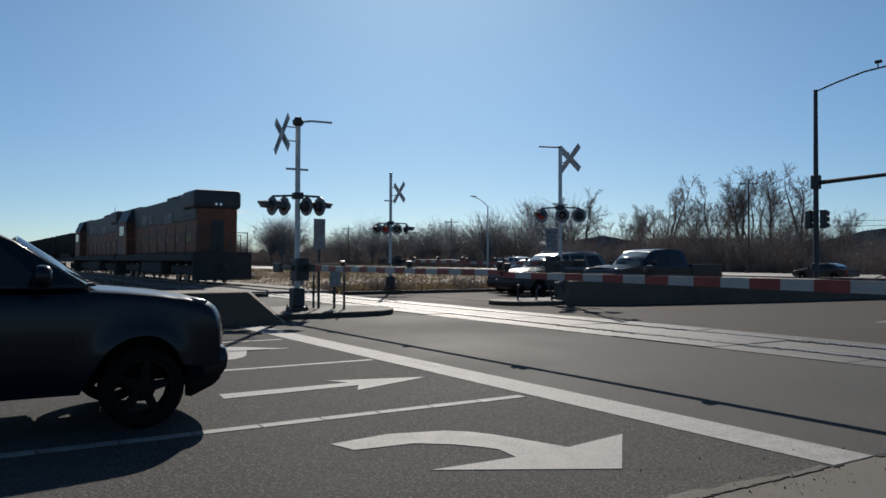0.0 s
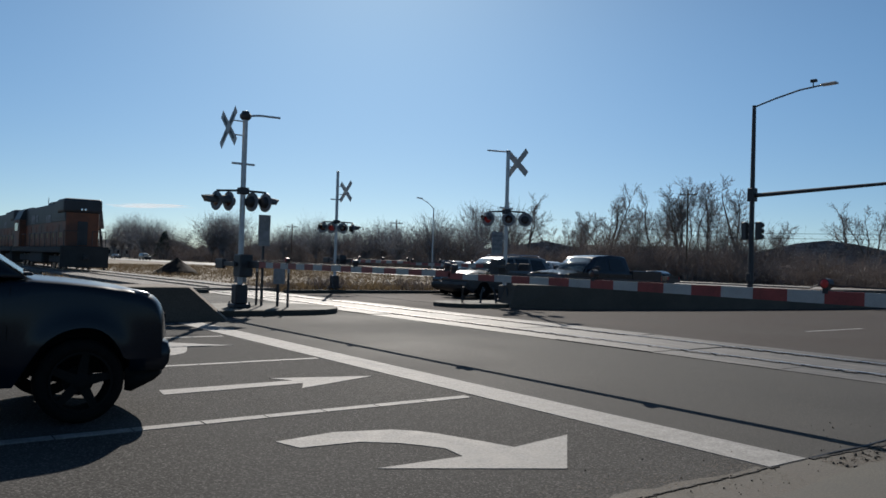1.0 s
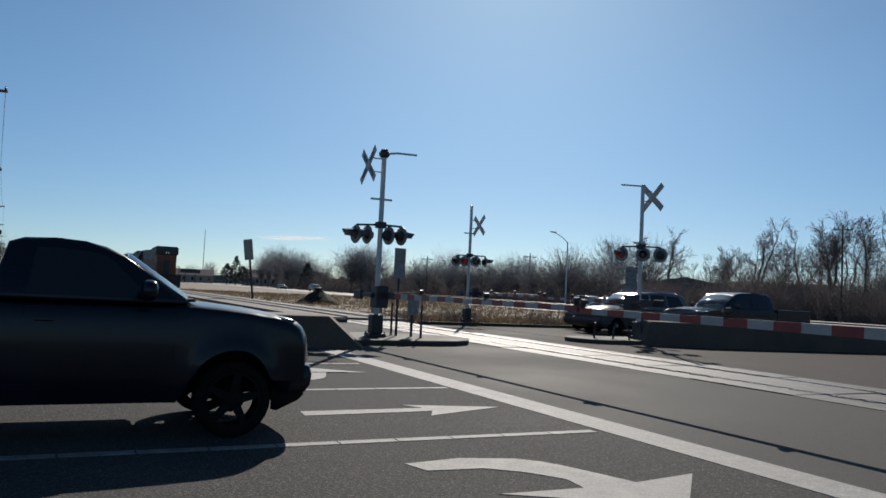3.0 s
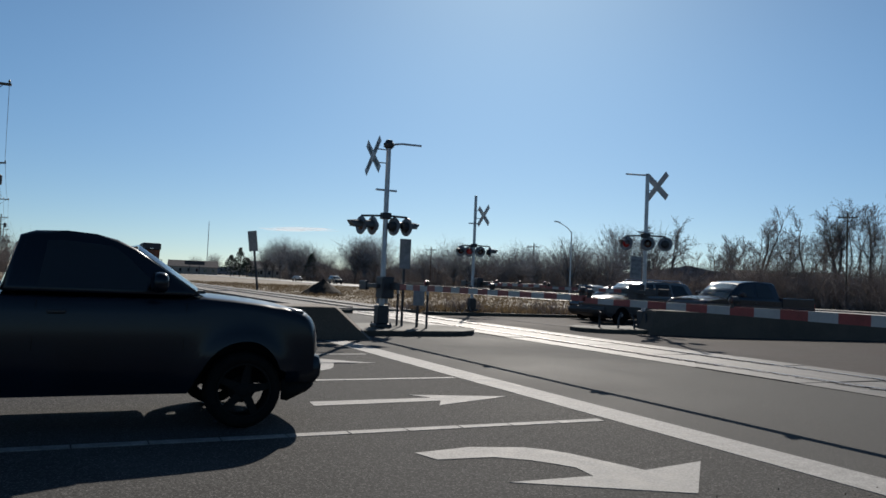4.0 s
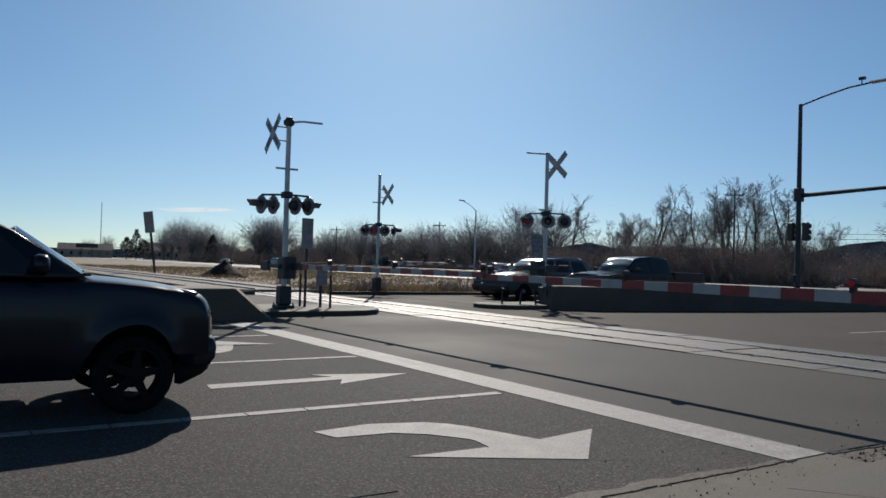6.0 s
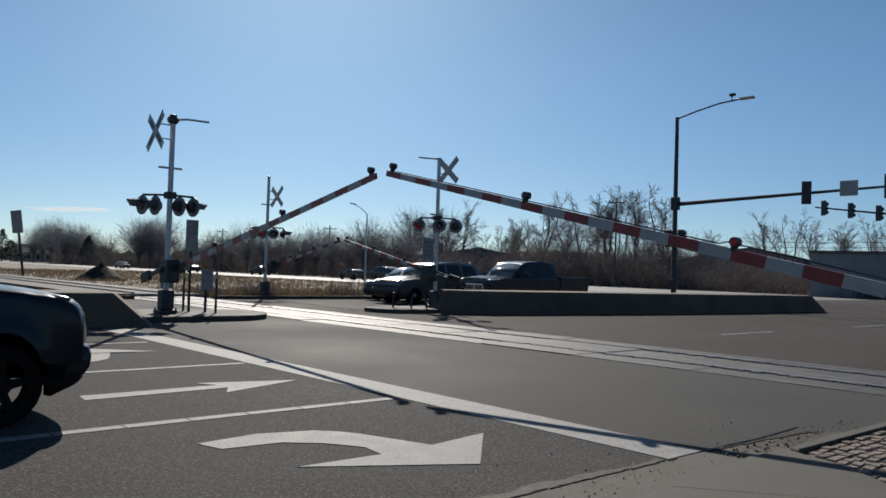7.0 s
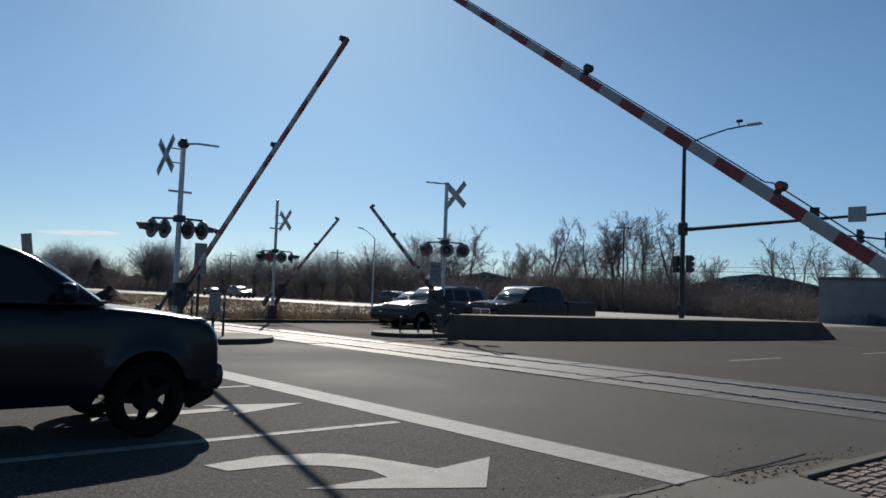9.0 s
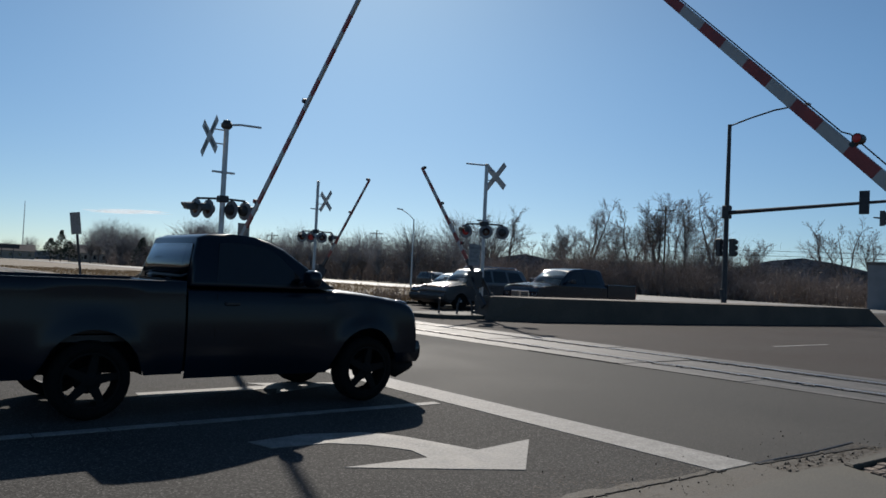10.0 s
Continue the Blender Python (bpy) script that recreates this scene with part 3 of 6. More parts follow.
def crossing_signal(x, y, zb, top, buck, lamps, lamp_z, way, pivot, length, label, lum=1, bar_z=None, drop=0.42):
    s = thing("crossing_signal", pose(x, y, zb, 0, 0, 0), label, "crossing signal", "signals round the level crossing")
    h = top - zb
    part("mast", rod(B(), (0, 0, 0.5), (0, 0, h), 0.075, 0.068, 14), GALV, s, "weathered aluminium mast")
    b = B()
    box(b, -0.24, 0.24, -0.24, 0.24, 0, 0.10, 0.02)
    box(b, -0.17, 0.17, -0.17, 0.17, 0.10, 0.62, 0.03)
    for sx in (-0.2, 0.2):
        for sy in (-0.2, 0.2):
            rod(b, (sx, sy, 0.08), (sx, sy, 0.15), 0.02, 0.02, 6)
    part("junction_base", b, DARKSTEEL, s, "dark cast junction base")
    # bracket arms, crossbuck, top fitting
    xb = 0.43 * buck
    cz = h - drop
    for dz in (0.22, -0.16):
        part("bracket", rod(B(), (0, 0, cz + dz), (xb, 0, cz + dz), 0.018, 0.018, 6), GALV, s)
    crossbuck(s, xb + 0.03 * buck, 0, cz, 0 if buck > 0 else 180)
    if lum <= 0:
        b = lathe(B(), [(h - 0.03, 0.075), (h + 0.01, 0.075), (h + 0.02, 0.03)], (0, 0, 1), (0, 0, 0), 12)
    else:
        b = lathe(B(), [(h - 0.16, 0.09), (h - 0.10, 0.15), (h - 0.02, 0.16), (h + 0.05, 0.10), (h + 0.08, 0.10), (h + 0.1, 0.02)], (0, 0, 1), (0, 0, 0), 12)
    part("cap", b, DARKSTEEL, s)
    if lum:
        part("top_arm", tube(B(), [(0.05 * lum, 0, h - 0.04), (0.4 * lum, 0, h + 0.04 * lum - 0.02), (1.0 * lum, -0.02, h + 0.06 * lum - 0.03)], 0.03, 7), GALV, s, "slim arm at the mast top")
    if bar_z:
        part("crossbar", tube(B(), [(-0.34, 0.0, bar_z - zb), (0.30, -0.0, bar_z - zb)], 0.03, 7), GALV, s)
    lz = lamp_z - zb
    b = B()
    xs = [p[0] for p in lamps]
    ys = [p[1] for p in lamps]
    k0, k1 = xs.index(min(xs)), xs.index(max(xs))
    tube(b, [(xs[k0], ys[k0], lz + 0.27), (0, 0, lz + 0.30), (xs[k1], ys[k1], lz + 0.27)], 0.03, 7)
    arm_x = part("crossarm", b, DARKSTEEL, s)
    for px, py, *_ in lamps:
        part("hanger", rod(B(), (px, py, lz + 0.27), (px, py, lz + 0.10), 0.022, 0.022, 6), DARKSTEEL, arm_x)
    part("junction_box", box(B(), -0.13, 0.13, -0.13, 0.13, lz + 0.20, lz + 0.38, 0.02), DARKSTEEL, s)
    for px, py, facing, lit in lamps:
        lamp_unit(s, px, py, lz, facing, lit)
    # gate mechanism with counterweights
    px, py, pz = pivot[0] - x, pivot[1] - y, pivot[2] - zb
    b = B()
    box(b, px - 0.26, px + 0.10, py - 0.24, py + 0.24, pz - 0.34, pz + 0.26, 0.03)
    rod(b, (px - 0.3, py, pz), (px + 0.3, py, pz), 0.06, 0.06, 10)
    mech = part("gate_mechanism", b, DARKSTEEL, s, "dark gate mechanism box")
    part("mast_bracket", box(B(), -0.1, 0.1, min(0, py) - 0.05, max(0, py) + 0.05, pz - 0.3, pz - 0.1, 0.01), DARKSTEEL, s)
    arm = gate_arm(s, length, way=way)
    for sx in (-0.33, 0.27):
        b = B()
        box(b, sx, sx + 0.05, min(0, -way * 1.15), max(0, -way * 1.15), -0.06, 0.06, 0.01)
        box(b, sx - 0.03, sx + 0.08, min(-way * 0.75, -way * 1.3), max(-way * 0.75, -way * 1.3), -0.13, 0.13, 0.02)
        part("counterweight", b, DARKSTEEL, arm, "dark counterweight plate")
    return s, arm, (px, py, pz)


SIG_A = crossing_signal(8.1, 1.58, 0.0, 5.6, -1, [(-0.35, 0.62, 180, False), (-0.35, -0.62, 180, False), (0.35, 0.62, 0, False), (0.35, -0.62, 0, False)], 2.9, 1, (8.25, 1.90, 1.25), 9.13, "aluminium crossing signal mast with a long striped gate arm", lum=0)
SIG_B = crossing_signal(8.30, 20.45, 0.15, 5.38, -1, [(-0.64, 0.26, 192, False), (-0.34, 0.14, 192, False), (0.22, -0.10, 16, False), (0.56, -0.22, 14, False)], 3.01, -1, (8.25, 19.95, 1.32), 8.98, "aluminium crossing signal mast on a concrete island, crossbuck above lamps", bar_z=4.03, lum=1)
SIG_C = crossing_signal(19.05, 21.9, 0.15, 5.72, 1, [(-0.50, 0.44, 200, True), (0.0, -0.12, 230, False), (0.52, -0.45, 38, False)], 3.19, 1, (18.7, 21.8, 1.45), 5.75, "aluminium crossing signal mast with three round lamps and a sign", bar_z=3.6, lum=-1)
SIG_D = crossing_signal(18.2, 33.2, 0.15, 5.75, 1, [(-0.55, 0.3, 220, False), (-0.18, 0.1, 235, True), (0.30, -0.1, 250, False), (0.72, -0.3, 350, False)], 3.04, -1, (18.7, 33.4, 1.5), 5.75, "aluminium crossing signal mast on the far verge", bar_z=4.4, lum=0, drop=0.93)
part("sign_plate", box(B(), -0.80, -0.28, -0.16, -0.14, 1.76, 2.56, 0.005), GREYPLATE, SIG_C[0], "small grey sign, writing too small to read")
b = B()
for k in range(4):
    box(b, -0.74, -0.34, -0.168, -0.161, 1.89 + k * 0.16, 1.96 + k * 0.16)
part("lettering", b, LAMPBACK, SIG_C[0].children[-1])
part("sign_arm", rod(B(), (-0.80, -0.15, 2.3), (0.0, -0.04, 2.3), 0.02, 0.02, 6), GALV, SIG_C[0])


# ---- posts and signs ----
def sign_post(x, y, z, top, w, h, facing, label, plate=WHITE, post=0.03, name="sign_post", bars=0):
    s = thing(name, pose(x, y, z, 0, 0, facing), label, "sign")
    part("post", box(B(), -post, post, -post, post, 0, top, 0.005), DARKSTEEL, s)
    pl = part("plate", box(B(), -w / 2, w / 2, -post - 0.012, -post - 0.004, top - h, top + 0.02, 0.003), plate, s)
    if bars:
        b = B()
        for k in range(bars):
            zz = top - h * (k + 0.7) / (bars + 0.4)
            box(b, -w * 0.36, w * 0.36, -post - 0.016, -post - 0.0125, zz, zz + h * 0.35 / bars)
        part("lettering", b, BLACK, pl, "dark writing too small to read")
    return s


sign_post(9.2, 21.05, 0.15, 2.55, 0.36, 0.86, 0, "narrow vertical marker plate on a dark post", GREYPLATE)
b = thing("bollard_post", pose(9.15, 21.3, 0.15), "thin dark steel delineator post on the island", "post", "posts on the island")
part("post", rod(B(), (0, 0, 0), (0, 0, 1.15), 0.035, 0.03, 10), DARKSTEEL, b)
part("reflector", rod(B(), (0, 0, 0.95), (0, 0, 1.08), 0.037, 0.036, 10), WHITE, b)
copy_thing(b, pose(9.65, 20.3, 0.15))
sign_post(9.55, 20.75, 0.15, 1.18, 0.5, 0.55, 25, "low grey sign plate seen from behind", GREYPLATE)
sign_post(8.75, 21.6, 0.15, 1.18, 0.5, 0.55, 25, "low grey sign plate seen from behind", GREYPLATE)
sign_post(15.8, 67.6, -0.06, 5.3, 1.15, 1.75, -68, "tall grey road sign on a leaning dark post in the grass", GREYPLATE, post=0.07).matrix_world = pose(15.95, 67.6, -0.06, 0, -7.5, 0) @ pose(0, 0, 0, 0, 0, -62)


b = thing("broken_post", pose(17.6, 21.5, 0.15), "short bent dark post stub on the island", "post", "posts on the island")
part("post", tube(B(), [(0, 0, 0), (0.02, 0, 0.3), (0.14, 0.02, 0.55)], 0.035, 8), DARKSTEEL, b)
copy_thing(b, pose(18.1, 21.25, 0.15, 0, 0, 120))
copy_thing(b, pose(17.1, 21.9, 0.15, 0, 0, 230))
copy_thing(b, pose(18.6, 21.2, 0.15, 0, 0, 60))


# ---- traffic signals ----
def signal_head(parent, x, y, z, facing, back=True):
    m = pose(x, y, z, 0, 0, facing)
    b = box(B(), -0.18, 0.18, -0.11, 0.11, -0.53, 0.53, 0.02)
    bmesh.ops.transform(b, matrix=m, verts=b.verts)
    hd = part("signal_head", b, BLACK, parent, "black three-lamp signal head")
    if back:
        b = box(B(), -0.25, 0.25, 0.11, 0.122, -0.62, 0.62, 0.004)
        bmesh.ops.transform(b, matrix=m, verts=b.verts)
        part("backplate", b, DARKSTEEL, hd)
    for k in (-0.34, 0, 0.34):
        b = lathe(B(), [(0.0, 0.13), (0.02, 0.15), (0.2, 0.15), (0.2, 0.13), (0.01, 0.12)], (0, -1, 0), (0, -0.11, k), 12)
        bmesh.ops.transform(b, matrix=m, verts=b.verts)
        part("visor", b, BLACK, hd)
    return hd


def traffic_pole(x, y, zt, label, arm_len, lum=True):
    p = thing("traffic_signal_pole", pose(x, y, -0.02), label, "traffic signal", "signals at the far junction")
    part("pole", rod(B(), (0, 0, 0), (0, 0, zt), 0.17, 0.11, 14), DARKSTEEL, p)
    part("base_plate", box(B(), -0.28, 0.28, -0.28, 0.28, 0, 0.08, 0.01), DARKSTEEL, p)
    part("mast_arm", rod(B(), (0, 0, 6.1), (0.1, -arm_len, 6.50), 0.13, 0.06, 12), DARKSTEEL, p, "long tapering dark mast arm")
    part("arm_clamp", box(B(), -0.22, 0.22, -0.22, 0.22, 5.75, 6.55, 0.04), DARKSTEEL, p)
    if lum:
        part("lamp_arm", tube(B(), [(0, 0, zt - 0.1), (0.2, -1.2, zt + 0.26), (0.4, -2.6, zt + 0.58), (0.6, -3.8, zt + 0.70)], 0.05, 8), DARKSTEEL, p)
        part("lamp_head", box(B(), 0.45, 0.85, -4.6, -3.7, zt + 0.65, zt + 0.78, 0.05), GALV, p, "flat grey street lamp head")
        b = B()
        rod(b, (0.52, -3.3, zt + 0.65), (0.52, -3.3, zt + 0.92), 0.03, 0.03, 6)
        box(b, 0.42, 0.62, -3.5, -3.15, zt + 0.92, zt + 1.08, 0.02)
        part("sensor", b, DARKSTEEL, p)
    return p


tp = traffic_pole(42.4, 26.5, 11.48, "dark steel traffic signal pole with mast arm and lamp", 12.3)
for yy, fc in ((-8.0, 100), (-12.1, 60)):
    signal_head(tp, 0.02, yy, 6.10 - 0.033 * yy, fc)
part("street_sign", box(B(), -0.02, 0.02, -10.6, -9.7, 6.10, 6.90, 0.01), WHITE, tp, "blank white plate on the mast arm")
part("rod_top", rod(B(), (0.1, -12.0, 6.5), (0.1, -12.0, 7.9), 0.02, 0.01, 6), DARKSTEEL, tp)
for dy, fc in ((0.45, 75), (-0.45, 75)):
    signal_head(tp, 0.0, dy, 4.0, fc, False)
part("head_bracket", tube(B(), [(0, 0.45, 4.45), (0, -0.45, 4.45)], 0.03, 6), DARKSTEEL, tp)
part("push_button", box(B(), -0.3, -0.1, -0.12, 0.12, 1.0, 1.5, 0.02), DARKSTEEL, tp)
tp2 = thing("traffic_signal_pole", pose(66, 8, -0.02), "dark steel traffic signal mast across the far junction", "traffic signal", "signals at the far junction")
part("pole", rod(B(), (0, 0, 0), (0, 0, 7.4), 0.17, 0.13, 12), DARKSTEEL, tp2)
part("mast_arm", rod(B(), (0, 0, 5.1), (0.0, 20.1, 7.83), 0.14, 0.06, 12), DARKSTEEL, tp2)
for yy in (19.2, 17.1, 15.0, 12.8):
    signal_head(tp2, 0.0, yy + 0.15, 5.1 + 2.73 * (yy + 0.15) / 20.1, 70)


# ---- vehicles: x forward from the front bumper, wheels on z = 0 ----
def arch(cx, r, z, n=13):
    return [(cx + r * math.cos(a), max(z, 0.36 + r * math.sin(a))) for a in np.linspace(0.0, math.pi, n)]


def wheel(parent, x, y, r=0.38, w=0.24, out=-1, rim=CHROME):
    hub = part("wheel", lathe(B(), [(-w / 2, r * 0.62), (-w / 2, r * 0.90), (-w / 2 + 0.04, r), (w / 2 - 0.04, r), (w / 2, r * 0.90), (w / 2, r * 0.62)], (0, 1, 0), (0, 0, 0), 24), RUBBER, parent, "black tyre on an alloy rim")
    hub.location = (x, y, r)
    b = lathe(B(), [(0, 0.04), (0.005, r * 0.63), (0.02, r * 0.63), (0.02, 0.04)], (0, out, 0), (0, out * (w / 2 - 0.05), 0), 20)
    part("rim", b, DARKSTEEL if rim == CHROME else RUBBER, hub)
    b = B()
    for k in range(5):
        a = k * 2 * math.pi / 5
        box(b, 0.03, r * 0.6, -0.035, 0.035, -0.01, 0.02, 0.006, pose(0, out * (w / 2 - 0.02), 0, 90, 0, 0) @ pose(0, 0, 0, 0, 0, math.degrees(a)))
    lathe(b, [(0, 0.07), (0.02, 0.07), (0.03, 0.04)], (0, out, 0), (0, out * (w / 2 - 0.02), 0), 10)
    part("spokes", b, GALV if rim == CHROME else rim, hub)
    return hub


def ring(bm, prof, axis, n=26):
    """Turn a closed loop of (along, radius) pairs round an axis: a tyre or a rim, open in the middle."""
    q = Vector(axis).to_track_quat("Z", "Y")
    rings = [[bm.verts.new(q @ Vector((r * math.cos(k * 2 * math.pi / n), r * math.sin(k * 2 * math.pi / n), h))) for k in range(n)] for h, r in prof]
    for a, b in zip(rings, rings[1:] + rings[:1]):
        for k in range(n):
            bm.faces.new((a[k], a[(k + 1) % n], b[(k + 1) % n], b[k]))
    return bm


def open_wheel(parent, x, y, r, w, out, rim):
    """A tyre on a five-spoke alloy rim with real gaps between the spokes and a brake disc behind them."""
    hub = part("wheel", ring(B(), [(-w / 2, r * 0.70), (-w / 2, r * 0.90), (-w / 2 + 0.035, r * 0.985), (0, r), (w / 2 - 0.035, r * 0.985), (w / 2, r * 0.90), (w / 2, r * 0.70)], (0, 1, 0)), RUBBER, parent, "black tyre on a five-spoke alloy rim", True)
    hub.location = (x, y, r)
    part("rim", ring(B(), [(-w / 2 - 0.004, r * 0.66), (-w / 2 - 0.004, r * 0.71), (w / 2 + 0.004, r * 0.71), (w / 2 + 0.004, r * 0.66)], (0, 1, 0)), rim, hub, "dark alloy rim")
    b = B()
    face = out * (w / 2 - 0.03)
    for k in range(5):
        m = pose(0, face, 0, 90, 0, 0) @ pose(0, 0, 0, 0, 0, k * 72 + 10)
        c = [b.verts.new(m @ Vector(p)) for p in ((0.05, -0.045, -0.02), (0.05, 0.045, -0.02), (r * 0.68, 0.03, -0.02), (r * 0.68, -0.03, -0.02), (0.05, -0.045, 0.02), (0.05, 0.045, 0.02), (r * 0.68, 0.03, 0.02), (r * 0.68, -0.03, 0.02))]
        for f in ((0, 1, 2, 3), (4, 7, 6, 5), (0, 4, 5, 1), (1, 5, 6, 2), (2, 6, 7, 3), (3, 7, 4, 0)):
            b.faces.new([c[i] for i in f])
    lathe(b, [(-0.03, 0.075), (0.02, 0.075), (0.035, 0.04)], (0, out, 0), (0, face, 0), 14)
    part("spokes", b, rim, hub)
    part("brake_disc", lathe(B(), [(-0.012, 0.13), (0.012, 0.13)], (0, 1, 0), (0, 0, 0), 20), DULL, hub)
    return hub


def cabin(name, poly, wide, parent, material, label="", belt=1.18, top=1.86, w0=0.93, w1=0.70):
    """A tapering upper body: a side outline whose half-width narrows to the roof."""
    def hw(z):
        return (w0 + (w1 - w0) * max(0, min(1, (z - belt) / (top - belt)))) * wide
    b = B()
    lft = [b.verts.new((x, -hw(z), z)) for x, z in poly]
    rgt = [b.verts.new((x, hw(z), z)) for x, z in poly]
    n = len(poly)
    fa, fb = b.faces.new(lft), b.faces.new(rgt[::-1])
    for k in range(n):
        b.faces.new((lft[k], rgt[k], rgt[(k + 1) % n], lft[(k + 1) % n]))
    bmesh.ops.bevel(b, geom=list(fa.edges) + list(fb.edges), offset=0.05, segments=3, affect="EDGES", profile=0.6)
    return part(name, b, material, parent, label, True), hw


def pane(parent, poly, hw, s, push=0.006):
    b = B()
    a = [b.verts.new((x, s * (hw(z) + push), z)) for x, z in poly]
    c = [b.verts.new((x, s * (hw(z) - 0.02), z)) for x, z in poly]
    n = len(poly)
    b.faces.new(a)
    b.faces.new(c[::-1])
    for k in range(n):
        b.faces.new((a[k], a[(k + 1) % n], c[(k + 1) % n], c[k]))
    return part("side_window", b, WINDOW, parent, "dark tinted window")


def cross_pane(parent, p0, p1, hw, name, inset=0.07, push=0.008):
    """A bowed front or rear window between two points of the side outline."""
    (x0, z0), (x1, z1) = p0, p1
    nrm = Vector((z1 - z0, 0, -(x1 - x0))).normalized()
    if name == "windscreen" and nrm.x < 0 or name == "rear_window" and nrm.x > 0:
        nrm = -nrm
    bow = 0.075 if name == "windscreen" else 0.02
    b = B()
    n = 10
    sheets = []
    for d in (push, -0.015):
        rows = []
        for x, z in ((x0, z0), (x1, z1)):
            w = hw(z) - inset
            rows.append([b.verts.new(Vector((x, w * (2 * k / n - 1), z)) + nrm * (d + bow * (1 - (2 * k / n - 1) ** 2) ** 0.6)) for k in range(n + 1)])
        sheets.append(rows)
    for rows in sheets:
        for k in range(n):
            b.faces.new((rows[0][k], rows[0][k + 1], rows[1][k + 1], rows[1][k]))
    for r in (0, 1):
        for k in range(n):
            b.faces.new((sheets[0][r][k], sheets[0][r][k + 1], sheets[1][r][k + 1], sheets[1][r][k]))
    return part(name, b, SCREEN if name == "windscreen" else WINDOW, parent, "clear windscreen glass" if name == "windscreen" else "dark tinted glass", True)


def vehicle(name, m, label, category, paint_m, L, fw, rw, hood, base, roof, tail, W=1.0, bed=None, group="", bumper=CHROME, rails=False, wr=0.38, doors=(), rim=CHROME, sill=0.34):
    """hood: hood profile from front to windscreen foot; base: belt height; roof: upper-body outline from windscreen foot to rear; tail: x, z where the lower body ends; bed: (x0, x1, rail height) of a pickup box."""
    v = thing(name, m, label, category, group)
    end = bed[0] if bed else -L
    low = [(-0.10, 0.42), (-0.02, 0.60)] + hood + [(end, base)]
    low += [(end, sill)]
    low += [] if bed else [(p[0], p[1]) for p in arch(rw, 0.43, sill)[::-1]]
    low += [(p[0], p[1]) for p in arch(fw, 0.43, sill)[::-1]]
    body = part("body", side(B(), low, -W, W, 0.06, 3), paint_m, v, smooth=False)
    up, hw = cabin("cab", roof, W, v, paint_m, belt=base, top=max(z for _, z in roof))
    # windows
    zt = max(z for _, z in roof)
    f0, f1 = roof[0], roof[1]
    cross_pane(up, (f0[0] + (f1[0] - f0[0]) * 0.06, f0[1] + (f1[1] - f0[1]) * 0.06), (f0[0] + (f1[0] - f0[0]) * 0.92, f0[1] + (f1[1] - f0[1]) * 0.92), hw, "windscreen")
    r0, r1 = roof[-1], roof[-2]
    cross_pane(up, (r0[0] + (r1[0] - r0[0]) * 0.12, r0[1] + (r1[1] - r0[1]) * 0.12), (r0[0] + (r1[0] - r0[0]) * 0.86, r0[1] + (r1[1] - r0[1]) * 0.86), hw, "rear_window", 0.11)
    for poly in doors:
        for s in (-1, 1):
            pane(up, poly, hw, s)
    # crowned hood panel
    xs = [p for p in hood if p[0] <= -0.10][-4:] if len(hood) > 5 else hood[1:]
    b = B()
    grid = [[b.verts.new((x, W * 0.90 * (k / 9 - 1), z - 0.008 + 0.11 * (1 - abs(k / 9 - 1) ** 4) * (0.7 + 0.3 * min(1, (xs[0][0] - x) / 0.4)))) for k in range(19)] for x, z in xs]
    for ra, rb in zip(grid, grid[1:]):
        for k in range(18):
            b.faces.new((ra[k], ra[k + 1], rb[k + 1], rb[k]))
    bmesh.ops.solidify(b, geom=b.faces[:], thickness=-0.03)
    part("hood", b, paint_m, v, "", True)
    part("cowl", box(B(), f0[0] - 0.10, f0[0] + 0.06, -W * 0.8, W * 0.8, f0[1] + 0.02, f0[1] + 0.06, 0.015), BLACK, v)
    # grille, bumper, lamps
    hz = hood[2][1] if len(hood) > 5 else hood[0][1]
    gx = hood[0][0]
    b = B()
    box(b, gx - 0.02, gx + 0.035, -W * 0.52, W * 0.52, 0.68, hz - 0.07, 0.03)
    gr = part("grille", b, bumper, v, "bright grille surround")
    b = B()
    for k in range(3):
        zz = 0.72 + k * (hz - 0.86) / 3
        for s in (-1, 1):
            box(b, gx + 0.03, gx + 0.042, s * W * 0.26 - W * 0.22, s * W * 0.26 + W * 0.22, zz, zz + (hz - 0.90) / 3)
    part("grille_mesh", b, BLACK, gr)
    for s in (-1, 1):
        b = box(B(), gx - 0.22, gx + 0.02, s * W * 0.76 - W * 0.17, s * W * 0.76 + W * 0.17, hz - 0.30, hz - 0.06, 0.05, seg=2)
        hl = part("headlamp", b, LAMPGLASS, v, "clear headlamp")
        # added chrome bulge over the lamp, there only to throw back a sun glint
        b = B()
        r = bmesh.ops.create_uvsphere(b, u_segments=20, v_segments=12, radius=1.0)
        zc = float(np.interp(-(gx - 0.16), [-p[0] for p in hood[2:]], [p[1] for p in hood[2:]])) if len(hood) > 5 else hood[1][1]
        bmesh.ops.transform(b, matrix=pose(gx - 0.16, s * W * 0.80, zc - 0.012) @ Matrix.Diagonal((0.15, 0.13, 0.05, 1)), verts=r["verts"])
        part("headlamp_trim", b, DARKCHROME, hl, "added dark chrome bulge that makes the sun's glint over the headlamp", True)
        b = B()
        lathe(b, [(0, 0.03), (0.1, 0.045), (0.2, 0.02)], (0, s, 0), (f0[0] - 0.48, s * W * 0.93, base + 0.15), 8)
        mr = part("mirror_arm", b, BLACK, v)
        part("mirror", box(B(), f0[0] - 0.60, f0[0] - 0.45, s * (W + 0.17) - 0.12, s * (W + 0.17) + 0.12, base + 0.08, base + 0.25, 0.04, seg=3), paint_m, mr, "door mirror")
        zt_l = base - 0.06
